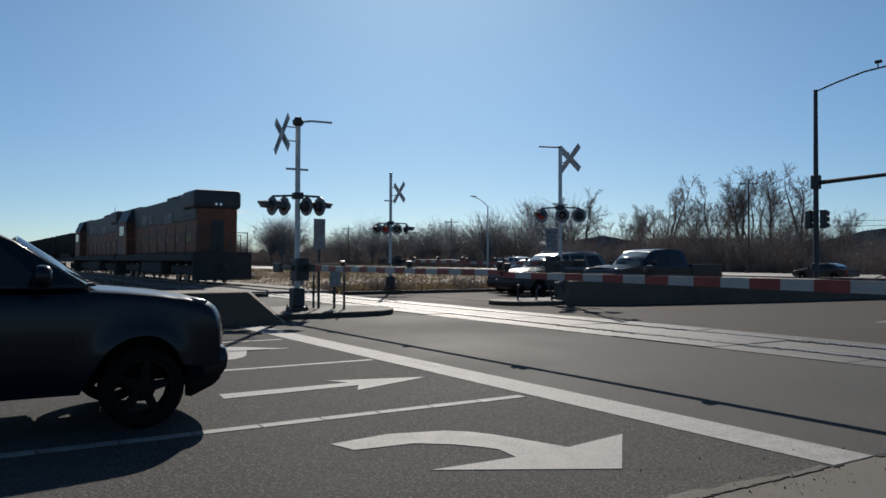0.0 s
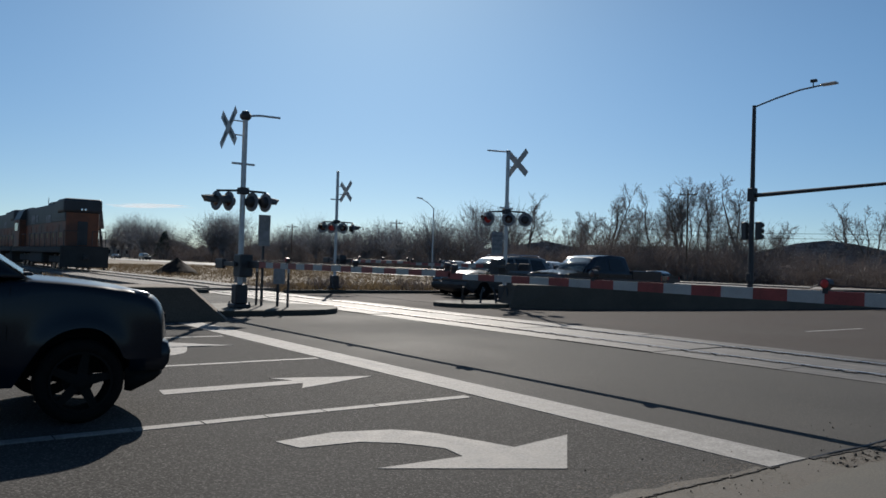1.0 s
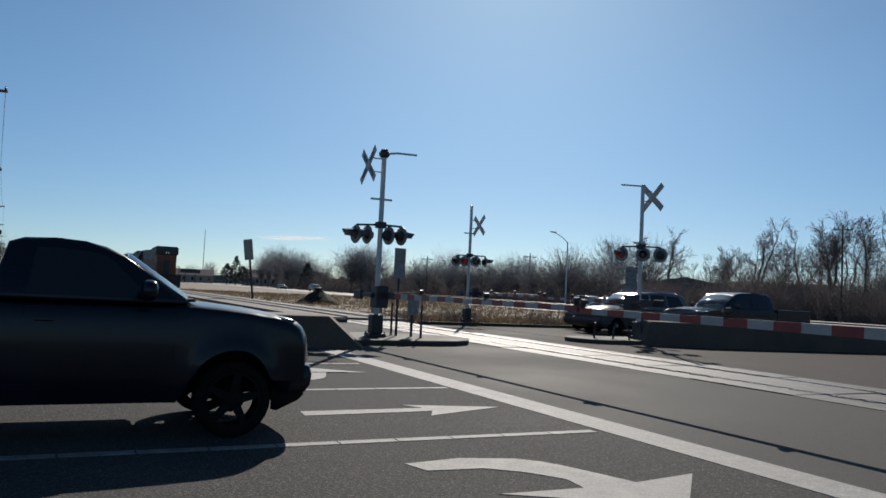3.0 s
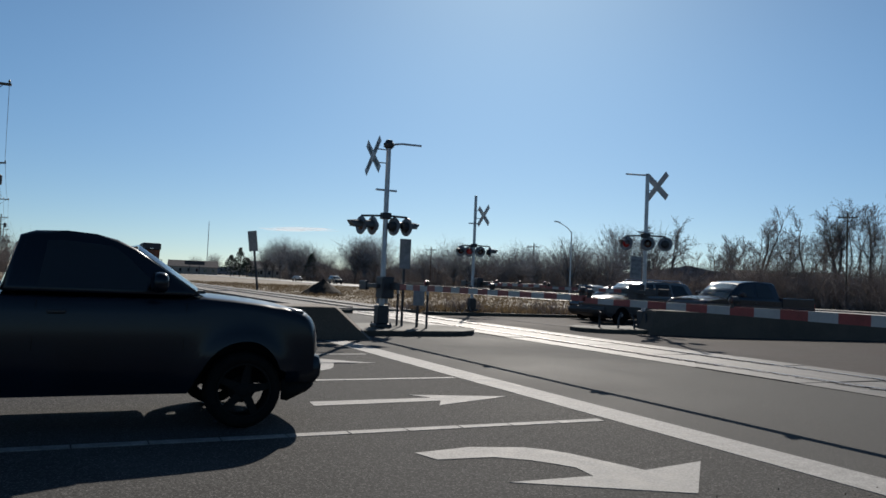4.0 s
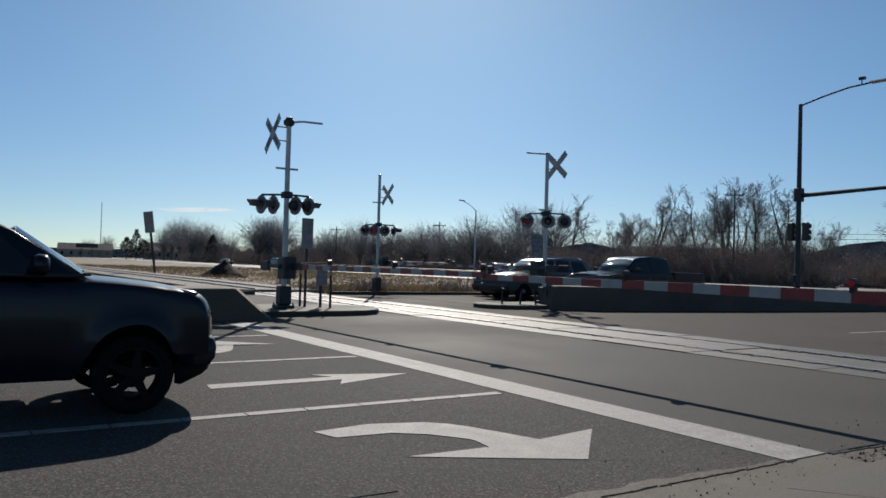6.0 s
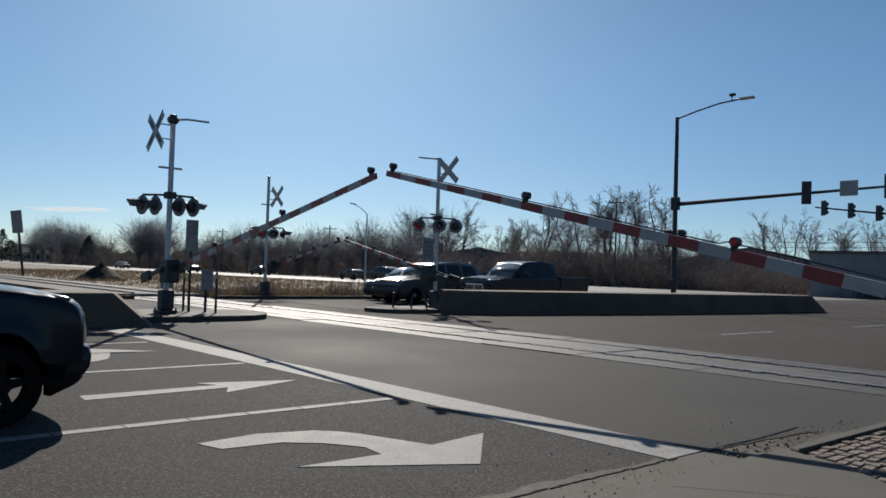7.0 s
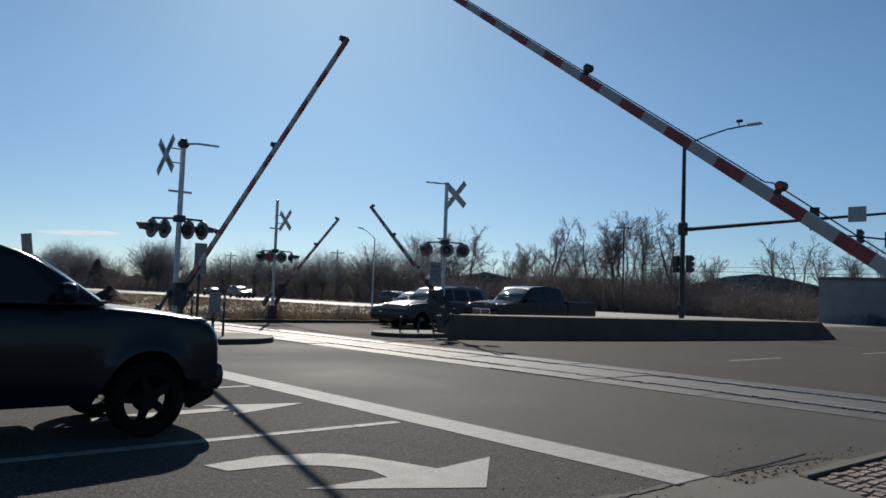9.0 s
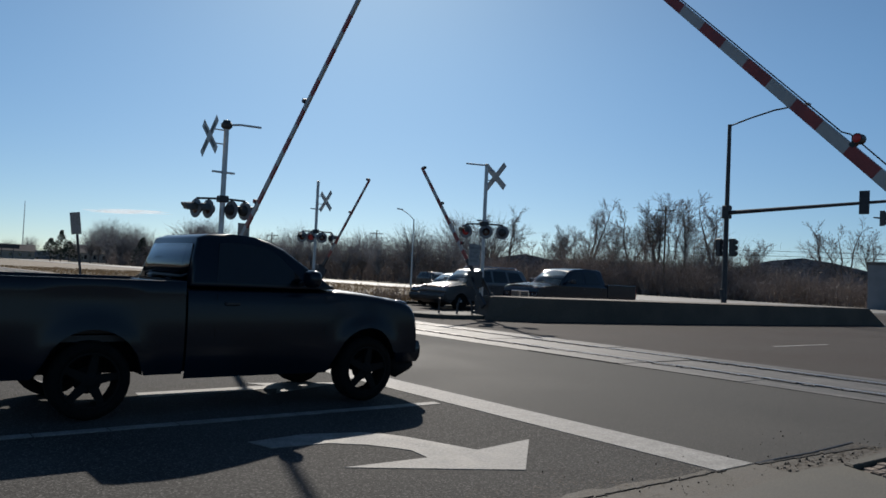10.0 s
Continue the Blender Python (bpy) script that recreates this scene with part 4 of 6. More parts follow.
        part("tail_lamp", box(B(), -L - 0.012, -L + 0.10, s * W * 0.9 - 0.085, s * W * 0.9 + 0.085, zt_l - 0.38, zt_l, 0.02), TAIL, v, "red tail lamp")
        for xx in (fw, rw):
            wheel(v, xx, s * (W - 0.14), wr, 0.24, s, rim)
        for poly in doors:
            xa = min(q[0] for q in poly)
            part("door_handle", box(B(), xa + 0.02, xa + 0.16, s * (W + 0.012) - 0.02, s * (W + 0.012) + 0.02, base - 0.16, base - 0.12, 0.01), BLACK, v)
    part("front_bumper", side(B(), [(-0.46, 0.73), (-0.08, 0.74), (0.02, 0.68), (0.045, 0.57), (0.02, 0.44), (-0.05, 0.36), (-0.28, 0.26), (-0.33, 0.30), (-0.46, 0.36)], -W * 0.985, W * 0.985, 0.05, 3), bumper, v, "rounded front bumper")
    part("rear_bumper", box(B(), -L - 0.10, -L + 0.12, -W * 0.96, W * 0.96, 0.42, 0.64, 0.05, seg=2), bumper, v, "rear bumper")
    b = B()
    box(b, -L + 0.3, -0.5, -W * 0.62, W * 0.62, 0.28, 0.50, 0.03)
    for xx in (fw, rw):
        rod(b, (xx, -W * 0.8, wr), (xx, W * 0.8, wr), 0.06, 0.06, 8)
    part("underbody", b, BLACK, v)
    part("wiper", tube(B(), [(f0[0] - 0.0, -0.5, f0[1] + 0.03), (f0[0] - 0.10, 0.1, f0[1] + 0.09)], 0.012, 5), BLACK, v)
    if rails:
        for s in (-1, 1):
            part("roof_rail", tube(B(), [(roof[1][0] - 0.3, s * W * 0.62, zt - 0.02), (roof[1][0] - 0.45, s * W * 0.62, zt + 0.06), (roof[-2][0] + 0.4, s * W * 0.62, zt + 0.06), (roof[-2][0] + 0.25, s * W * 0.62, zt - 0.02)], 0.022, 6), CHROME, v)
    if bed:
        x0, x1, zr = bed
        x0 -= 0.02
        for s in (-1, 1):
            poly = [(x0, zr), (x1, zr), (x1, 0.50)] + [(p[0], p[1]) for p in arch(rw, 0.43, 0.40)[::-1]] + [(x0, sill + 0.02)]
            part("bed_side", side(B(), poly, s * W - 0.07 * (s > 0), s * W + 0.07 * (s < 0), 0.025, 2), paint_m, v, "painted cargo-bed side")
        # added black block: keeps daylight from showing between cab and bed
        part("cab_seal", box(B(), x0 - 0.05, x0 + 0.08, -W * 0.94, W * 0.94, 0.36, 1.10), DULL, v)
        part("tailgate", box(B(), x1, x1 + 0.06, -W + 0.06, W - 0.06, 0.55, zr, 0.02), paint_m, v)
        part("bed_floor", box(B(), x1 + 0.05, x0, -W + 0.065, W - 0.065, 0.60, 0.68), BLACK, v)
        part("bed_headboard", box(B(), x0 - 0.05, x0, -W + 0.065, W - 0.065, 0.6, zr, 0.01), paint_m, v)
    return v


def pickup(name, m, label, paint_m, group="", bumper=CHROME):
    hood = [(-0.10, 0.74), (-0.07, 0.98), (-0.09, 1.10), (-0.17, 1.17), (-0.45, 1.215), (-0.8, 1.24), (-1.42, 1.26)]
    roof = [(-1.38, 1.24), (-2.15, 1.88), (-2.5, 1.965), (-3.2, 2.0), (-3.95, 1.97), (-4.12, 1.90), (-4.28, 1.24)]
    doors = [[(-1.80, 1.36), (-2.25, 1.76), (-2.40, 1.84), (-2.85, 1.88), (-2.88, 1.36)], [(-3.0, 1.36), (-3.0, 1.88), (-3.75, 1.87), (-3.92, 1.36)]]
    return vehicle(name, m, label, "pickup truck", paint_m, 6.25, -0.95, -4.75, hood, 1.28, roof, -6.25, 1.0, (-4.28, -6.2, 1.38), group, bumper, wr=0.40, doors=doors)


def suv(name, m, label, paint_m, group="", rails=True):
    hood = [(-0.10, 0.66), (-0.05, 0.82), (-0.10, 0.95), (-0.28, 1.03), (-0.8, 1.09), (-1.28, 1.13)]
    roof = [(-1.20, 1.12), (-1.98, 1.74), (-2.4, 1.83), (-3.4, 1.86), (-4.55, 1.82), (-4.75, 1.74), (-5.08, 1.12)]
    doors = [[(-1.62, 1.24), (-2.05, 1.64), (-2.2, 1.71), (-2.72, 1.75), (-2.75, 1.24)], [(-2.86, 1.24), (-2.86, 1.75), (-3.62, 1.75), (-3.70, 1.24)], [(-3.82, 1.24), (-3.76, 1.74), (-4.45, 1.71), (-4.72, 1.24)]]
    return vehicle(name, m, label, "suv", paint_m, 5.15, -0.90, -3.95, hood, 1.15, roof, -5.15, 0.97, None, group, BLACK, rails, doors=doors)


def sedan(name, m, label, paint_m, group=""):
    hood = [(-0.05, 0.68), (-0.2, 0.78), (-0.7, 0.88), (-1.20, 0.94)]
    roof = [(-1.12, 0.92), (-1.95, 1.36), (-2.4, 1.43), (-3.0, 1.43), (-3.5, 1.36), (-4.15, 0.95)]
    doors = [[(-1.55, 1.0), (-2.05, 1.30), (-2.62, 1.35), (-2.64, 1.0)], [(-2.74, 1.0), (-2.74, 1.35), (-3.3, 1.30), (-3.7, 1.0)]]
    return vehicle(name, m, label, "car", paint_m, 4.75, -0.92, -3.72, hood, 0.95, roof, -4.75, 0.90, None, group, paint_m, False, 0.33, doors)


def enlarge(t, f):
    for o in t.children_recursive:
        o.location *= f
        if o.data.users == 1:
            o.data.transform(Matrix.Scale(f, 4))
    return t


def bent(bm, poly, W, bow, n=16):
    """A side outline (x, z) swept across the car, drawn back towards both sides."""
    rows = []
    for k in range(n + 1):
        f = 2 * k / n - 1
        rows.append([bm.verts.new((x - bow * abs(f) ** 3, W * f, z)) for x, z in poly])
    m = len(poly)
    for a, b in zip(rows, rows[1:]):
        for k in range(m):
            bm.faces.new((a[k], a[(k + 1) % m], b[(k + 1) % m], b[k]))
    bm.faces.new(rows[0])
    bm.faces.new(rows[-1][::-1])
    return bm


def flank(z, W):
    """Half-width of the lower body: tucked in at the sill, fullest at mid height, leaning in to the belt."""
    return W * (1 - 0.055 * max(0, (0.72 - z) / 0.36) ** 2 - 0.045 * max(0, (z - 0.80) / 0.5) ** 2)


def over_wheel(x, cx, r, low, cz=0.40):
    d = abs(x - cx)
    return max(low, cz + math.sqrt(r * r - d * d)) if d < r else low


def small_pickup(m, label):
    """A regular-cab compact pickup, nose at x = 0, running to x = -5.05, wheels on z = 0."""
    W, FW, RW, SILL, R = 0.905, -0.83, -3.83, 0.35, 0.37
    v = thing("pickup_truck", m, label, "pickup truck")
    # nose, fenders, hood and doors: one lofted shell from the grille to the cab's back
    XS = [0.0, -0.012, -0.03, -0.055, -0.09, -0.14, -0.20, -0.28, -0.36, -0.42] + [-0.46 - 0.065 * k for k in range(13)] + [-1.36 - 0.16 * k for k in range(10)] + [-2.96]
    crown_x = [0.0, 0.012, 0.03, 0.055, 0.09, 0.14, 0.20, 0.28, 0.42, 0.65, 0.95, 1.25, 1.45, 3.0]
    crown_z = [0.72, 0.86, 0.95, 1.01, 1.062, 1.105, 1.137, 1.168, 1.203, 1.237, 1.268, 1.29, 1.27, 1.27]
    b = B()
    rows = []
    for x in XS:
        zc = float(np.interp(-x, crown_x, crown_z))
        zs = zc - 0.035 - 0.045 * min(1, -x / 0.5)
        lo = over_wheel(x, FW, 0.445, SILL if x < FW else 0.55)
        lo = min(lo, zs - 0.06)
        half = []
        for k in range(9):
            z = lo + (zs - lo) * k / 8
            edge = math.hypot(x - FW, z - 0.40)
            half.append((flank(z, W) + 0.028 * math.exp(-((edge - 0.44) / 0.11) ** 2), z))
        y0 = half[-1][0]
        half += [(y0 - 0.012, zs + 0.022), (y0 - 0.045, zs + 0.040), (y0 - 0.11, zs + 0.050), (W * 0.70, zs + 0.058), (W * 0.5, zc - 0.012), (W * 0.25, zc - 0.003), (0, zc)]
        fall = max(0.0, 1 + x / 0.75)
        pts = [(x - 0.155 * fall * (y / W) ** 4, y, z) for y, z in half]
        rows.append([b.verts.new(p) for p in pts] + [b.verts.new((p[0], -p[1], p[2])) for p in pts[-2::-1]])
    for ra, rb in zip(rows, rows[1:]):
        for k in range(len(ra) - 1):
            b.faces.new((ra[k], ra[k + 1], rb[k + 1], rb[k]))
    body = part("body", b, NAVY, v, "", True)
    for s in (-1, 1):
        for x in (-1.40, -2.66):
            b = B()
            tube(b, [(x, s * (flank(0.45, W) + 0.001), 0.45), (x - 0.02, s * (flank(0.8, W) + 0.001), 0.8), (x, s * (flank(1.2, W) + 0.001), 1.2)], 0.004, 4)
            part("door_seam", b, DULL, body)
        part("door_handle", box(B(), -2.58, -2.42, s * (flank(1.1, W) + 0.012) - 0.018, s * (flank(1.1, W) + 0.012) + 0.018, 1.08, 1.12, 0.012), BLACK, body)
    # upper body
    roof = [(-1.26, 1.27), (-1.86, 1.69), (-2.02, 1.765), (-2.20, 1.805), (-2.45, 1.822), (-2.70, 1.81), (-2.82, 1.765), (-2.95, 1.27)]
    cab, hw = cabin("cab", roof, W, v, NAVY, belt=1.27, top=1.82, w0=0.945, w1=0.74)
    cross_pane(cab, (-1.30, 1.30), (-1.84, 1.675), hw, "windscreen")
    cross_pane(cab, (-2.938, 1.32), (-2.84, 1.70), hw, "rear_window", 0.09)
    for s in (-1, 1):
        pane(cab, [(-1.62, 1.31), (-1.95, 1.63), (-2.05, 1.70), (-2.45, 1.735), (-2.60, 1.72), (-2.66, 1.31)], hw, s)
        part("mirror_arm", rod(B(), (-1.70, s * 0.82, 1.33), (-1.68, s * 1.0, 1.36), 0.025, 0.02, 8), BLACK, v)
        b = B()
        r = bmesh.ops.create_uvsphere(b, u_segments=18, v_segments=10, radius=1.0)
        for vt in b.verts:
            vt.co = Vector((math.copysign(abs(vt.co.x) ** 0.7, vt.co.x) * 0.075, math.copysign(abs(vt.co.y) ** 0.7, vt.co.y) * 0.13, math.copysign(abs(vt.co.z) ** 0.7, vt.co.z) * 0.095)) + Vector((-1.67, s * 1.03, 1.385))
        part("mirror", b, NAVY, v, "glossy rounded door mirror", True)
    part("cowl", box(B(), -1.36, -1.20, -W * 0.78, W * 0.78, 1.285, 1.315, 0.012), BLACK, v)
    for s in (-0.45, 0.25):
        part("wiper", tube(B(), [(-1.24, s, 1.325), (-1.36, s + 0.42, 1.40)], 0.011, 5), BLACK, v)
    # front end
    gr = part("grille", bent(B(), [(0.018, 0.74), (0.014, 0.90), (-0.02, 0.965), (-0.08, 0.965), (-0.08, 0.74)], W * 0.56, 0.035), NAVY, v, "painted crosshair grille surround")
    for s in (-1, 1):
        for k in range(2):
            part("grille_insert", box(B(), -0.01, 0.018, s * 0.245 - 0.20, s * 0.245 + 0.20, 0.765 + 0.095 * k, 0.84 + 0.095 * k, 0.01), DULL, gr)
        b = B()
        bmesh.ops.create_uvsphere(b, u_segments=20, v_segments=12, radius=1.0)
        for vt in b.verts:
            vt.co = Vector((-0.20 + 0.13 * vt.co.x - 0.14 * max(0, s * vt.co.y), s * 0.69 + 0.165 * vt.co.y, 0.885 + 0.080 * vt.co.z))
        part("headlamp", b, LAMPGLASS, v, "clear wrap-round headlamp", True)
        # added chrome bead, no part of the truck: makes the glint at the hood corner
        b = B()
        bmesh.ops.create_uvsphere(b, u_segments=20, v_segments=12, radius=1.0)
        bmesh.ops.transform(b, matrix=pose(-0.34, s * 0.80, 1.145, 0, 9, 0) @ Matrix.Diagonal((0.10, 0.05, 0.022, 1)), verts=b.verts)
        part("fender_trim", b, DARKCHROME, v, "added dark chrome bead that makes the sun's glint on the fender top", True)
        part("turn_lamp", box(B(), -0.30, -0.20, s * 0.80 - 0.03, s * 0.80 + 0.03, 0.755, 0.81, 0.02), ORANGE, v, "amber turn lamp")
    part("front_bumper", bent(B(), [(-0.30, 0.70), (-0.06, 0.715), (0.03, 0.68), (0.055, 0.60), (0.045, 0.50), (0.0, 0.44), (-0.30, 0.44)], W * 0.985, 0.13), NAVY, v, "rounded front bumper", True)
    part("air_dam", bent(B(), [(-0.30, 0.46), (0.0, 0.46), (0.005, 0.385), (-0.04, 0.345), (-0.24, 0.255), (-0.30, 0.27)], W * 0.95, 0.16), DULL, v, "black lower air dam", True)
    # cargo bed
    for s in (-1, 1):
        b = B()
        rows = []
        for x in [-2.985 - 0.075 * k for k in range(28)]:
            lo = over_wheel(x, RW, 0.445, 0.40)
            row = []
            for k in range(9):
                z = lo + (1.30 - lo) * k / 8
                edge = math.hypot(x - RW, z - 0.40)
                row.append((x, s * (flank(min(z, 1.1), W) + 0.025 * math.exp(-((edge - 0.44) / 0.11) ** 2)), z))
            y = row[-1][1]
            row += [(x, y - s * 0.012, 1.315), (x, y - s * 0.06, 1.315), (x, y - s * 0.07, 1.27), (x, y - s * 0.08, 0.80)]
            rows.append([b.verts.new(p) for p in row])
        for ra, rb in zip(rows, rows[1:]):
            for k in range(len(ra) - 1):
                b.faces.new((ra[k], ra[k + 1], rb[k + 1], rb[k]))
        part("bed_side", b, NAVY, v, "painted cargo-bed side", True)
        part("tail_lamp", box(B(), -5.03, -4.94, s * 0.83 - 0.07, s * 0.83 + 0.07, 0.80, 1.18, 0.02), TAIL, v, "red tail lamp")
        for x in (FW, RW):
            open_wheel(v, x, s * (W - 0.125), R, 0.235, s, DULL)
            b = B()
            n = 14
            arc = [(x + 0.47 * math.cos(a), 0.40 + 0.47 * math.sin(a)) for a in np.linspace(0.0, math.pi, n)]
            outer = [b.verts.new((px, s * (W - 0.05), pz)) for px, pz in arc]
            inner = [b.verts.new((px, s * (W - 0.32), pz)) for px, pz in arc]
            for k in range(n - 1):
                b.faces.new((outer[k], outer[k + 1], inner[k + 1], inner[k]))
            b.faces.new(inner)
            part("arch_liner", b, DULL, v)
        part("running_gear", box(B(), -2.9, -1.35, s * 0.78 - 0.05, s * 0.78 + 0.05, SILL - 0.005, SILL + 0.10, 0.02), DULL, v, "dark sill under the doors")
    # added black filler, keeps the slit behind the cab dark
    part("cab_seal", box(B(), -3.0, -2.93, -W * 0.93, W * 0.93, 0.42, 1.24), DULL, v)
    part("tailgate", box(B(), -5.03, -4.97, -W + 0.10, W - 0.10, 0.55, 1.30, 0.02), NAVY, v)
    part("bed_floor", box(B(), -5.0, -2.99, -W + 0.12, W - 0.12, 0.72, 0.78), BLACK, v)
    part("bed_headboard", box(B(), -3.04, -2.99, -W + 0.10, W - 0.10, 0.6, 1.30, 0.01), NAVY, v)
    part("rear_bumper", box(B(), -5.15, -5.0, -W * 0.95, W * 0.95, 0.45, 0.62, 0.04, seg=2), DARKCHROME, v, "rear bumper")
    b = B()
    box(b, -4.95, -0.45, -0.50, -0.40, 0.40, 0.54, 0.02)
    box(b, -4.95, -0.45, 0.40, 0.50, 0.40, 0.54, 0.02)
    box(b, -1.9, -0.5, -0.38, 0.38, 0.42, 0.95, 0.05)
    box(b, -2.95, -1.40, -0.74, 0.74, 0.44, 0.52, 0.02)
    for x in (FW, RW):
        rod(b, (x, -0.72, R), (x, 0.72, R), 0.05, 0.05, 8)
        lathe(b, [(-0.12, 0.06), (-0.06, 0.13), (0.06, 0.13), (0.12, 0.06)], (0, 1, 0), (x, 0.1, R), 12)
    part("chassis", b, DULL, v, "dark chassis rails and axles")
    part("exhaust_pipe", tube(B(), [(-1.6, 0.25, 0.44), (-3.0, 0.30, 0.42), (-3.35, -0.30, 0.37), (-3.42, -0.55, 0.36)], 0.03, 7), DARKSTEEL, v)
    return v


TRUCK_Y = 8.475
TRUCK = small_pickup(pose(2.48, TRUCK_Y, 0), "dark blue regular-cab pickup truck pulling away from the stop line")
TRUCK_WHEELS = [o for o in TRUCK.children if o.name.startswith("wheel")]
enlarge(pickup("pickup_truck", pose(22.6, 23.6, 0, 0, 0, 180), "slate blue crew-cab pickup waiting beyond the median", SLATE), 1.03)
enlarge(suv("suv", pose(21.1, 27.65, 0, 0, 0, 180), "pewter suv with roof rails waiting at the crossing", PEWTER), 1.03)
enlarge(suv("suv", pose(22.5, 30.4, 0, 0, 0, 180), "low black suv in the lane beside the kerb", BLACKPAINT, rails=False), 0.89)
suv("suv", pose(55.5, 69.4, 0, 0, 0, -90), "black suv waiting in the cross street", BLACKPAINT, rails=False)
MOVERS = [
    (pickup("pickup_truck", pose(52, 60, 0.0, 0, 0, -90), "white pickup driving along the cross street", WHITEPAINT), 51.8, 2.0, 37.0, -13.0),
    (sedan("car", pose(60, 60, 0.0, 0, 0, 90), "black sedan driving along the cross street", BLACKPAINT), 60.0, 4.5, 45.8, 17.0),
    (sedan("car", pose(60, 60, 0.0, 0, 0, -90), "dark sedan with sun glinting off it on the cross street", BLACKPAINT), 57.0, 3.5, 211.0, -13.0),
    (sedan("car", pose(60, 60, 0.0, 0, 0, 90), "dark grey sedan driving away on the cross street", BLACKPAINT), 61.5, 8.0, 128.0, 11.0),
]
SLOWING = suv("suv", pose(57, 120, 0.004, 0, 0, -90), "dark suv with lit headlamps slowing on the cross street", BLACKPAINT)


# ---- train ----
def hand_rail(b, pts, r=0.02):
    tube(b, pts, r, 6)


def locomotive(m, label):
    """Rear end at y = 0, body runs to y = 21; rail level z = 0."""
    t = thing("locomotive", m, label, "locomotive", "train")
    part("frame", box(B(), -1.5, 1.5, 0.3, 20.8, 1.15, 1.55, 0.03), LOCOGREY, t)
    part("hood", box(B(), -1.05, 1.05, 4.0, 20.0, 1.55, 4.58, 0.10, seg=2), ORANGE, t, "orange engine hood")
    part("hood_band", box(B(), -1.075, 1.075, 4.05, 19.95, 3.25, 4.64, 0.10, seg=2), LOCOBLACK, t, "black upper band")
    b = B()
    side(b, [(-1.55, 1.55), (1.55, 1.55), (1.55, 3.75), (1.15, 4.62), (0.6, 4.80), (-0.6, 4.80), (-1.15, 4.62), (-1.55, 3.75)], 1.3, 4.2, 0.06, 2)
    cb = part("cab", b, ORANGE, t, "orange cab with a black roof")
    b = B()
    side(b, [(-1.58, 3.78), (1.58, 3.78), (1.19, 4.66), (0.62, 4.84), (-0.62, 4.84), (-1.19, 4.66)], 1.2, 4.3, 0.05, 2)
    part("cab_roof", b, LOCOBLACK, cb)
    part("nose", box(B(), -1.3, 1.3, 0.35, 1.4, 1.55, 3.35, 0.15, seg=3), ORANGE, t, "short orange nose")
    part("nose_door", box(B(), -0.28, 0.28, 0.335, 0.36, 1.6, 3.0, 0.02), LOCOBLACK, t)
    for sx in (-0.85, 0.85):
        part("windscreen", box(B(), sx - 0.42, sx + 0.42, 1.27, 1.31, 3.0, 3.62, 0.03), WINDOW, cb)
    for s in (-1, 1):
        part("side_window", box(B(), s * 1.56 - 0.02, s * 1.56 + 0.02, 2.0, 3.6, 2.85, 3.55, 0.02), WINDOW, cb)
        part("stripe", box(B(), s * 1.055 - 0.01, s * 1.055 + 0.01, 5.0, 19.0, 2.2, 2.55), LOCOYELLOW, t, "yellow side stripe")
        for k in range(6):
            part("hood_door", box(B(), s * 1.06 - 0.015, s * 1.06 + 0.015, 5.2 + k * 2.2, 6.9 + k * 2.2, 1.7, 3.1, 0.01), ORANGE, t)
        for y0, y1, z0, z1 in ((7.0, 8.6, 3.35, 4.05), (9.0, 9.9, 3.45, 4.0), (13.2, 15.0, 3.30, 3.85)):
            part("emblem", box(B(), s * 1.085 - 0.008, s * 1.085 + 0.008, y0, y1, z0, z1, 0.004), LOCOPALE, t, "faded pale painted emblem")
    b = B()
    for sx in (-0.12, 0.12):
        lathe(b, [(0, 0.08), (0.03, 0.085), (0.05, 0.06)], (0, 1, 0), (sx, 20.14, 4.10), 10)
    part("end_cap", box(B(), -1.22, 1.22, 17.6, 20.14, 3.86, 4.84, 0.20, seg=3), LOCOBLACK, t, "flared black hood end")
    part("headlight", b, CHROME, t, "paired headlights high on the hood end")
    b = B()
    for k in range(3):
        box(b, -0.95, 0.95, 13.0 + k * 2.2, 14.8 + k * 2.2, 4.60, 4.82, 0.08)
    box(b, -1.09, 1.09, 16.4, 19.9, 3.4, 4.74, 0.14)
    part("radiator", b, LOCOBLACK, t, "flared black radiator section")
    part("exhaust", box(B(), -0.3, 0.3, 10.5, 11.4, 4.6, 4.85, 0.04), LOCOGREY, t)
    part("fuel_tank", box(B(), -1.35, 1.35, 8.0, 13.5, 0.35, 1.15, 0.15, seg=2), LOCOGREY, t)
    b = B()
    side(b, [(-1.45, 0.15), (1.45, 0.15), (1.5, 0.6), (1.5, 1.5), (-1.5, 1.5), (-1.5, 0.6)], 0.12, 0.32, 0.03, 1)
    part("pilot", b, LOCOGREY, t, "dark steel pilot plate")
    part("end_door", box(B(), -0.32, 0.32, 19.97, 20.03, 1.7, 3.3, 0.02), LOCOBLACK, t)
    part("end_plate", box(B(), -1.5, 1.5, 20.78, 20.98, 0.2, 1.62, 0.04), LOCOGREY, t, "dark steel pilot plate")
    part("end_coupler", box(B(), -0.16, 0.16, 20.95, 21.5, 0.72, 1.0, 0.04), LOCOGREY, t)
    for sx in (-1.3, -0.45, 0.45, 1.3):
        part("end_rail", tube(B(), [(sx, 20.85, 1.6), (sx, 20.85, 2.65)], 0.025, 6), DARKSTEEL, t)
    for s in (-1, 1):
        part("end_rail", tube(B(), [(s * 0.45, 20.85, 2.62), (s * 1.3, 20.85, 2.62)], 0.025, 6), DARKSTEEL, t)
    part("coupler", box(B(), -0.16, 0.16, -0.55, 0.15, 0.72, 1.0, 0.04), LOCOGREY, t)
    b = B()
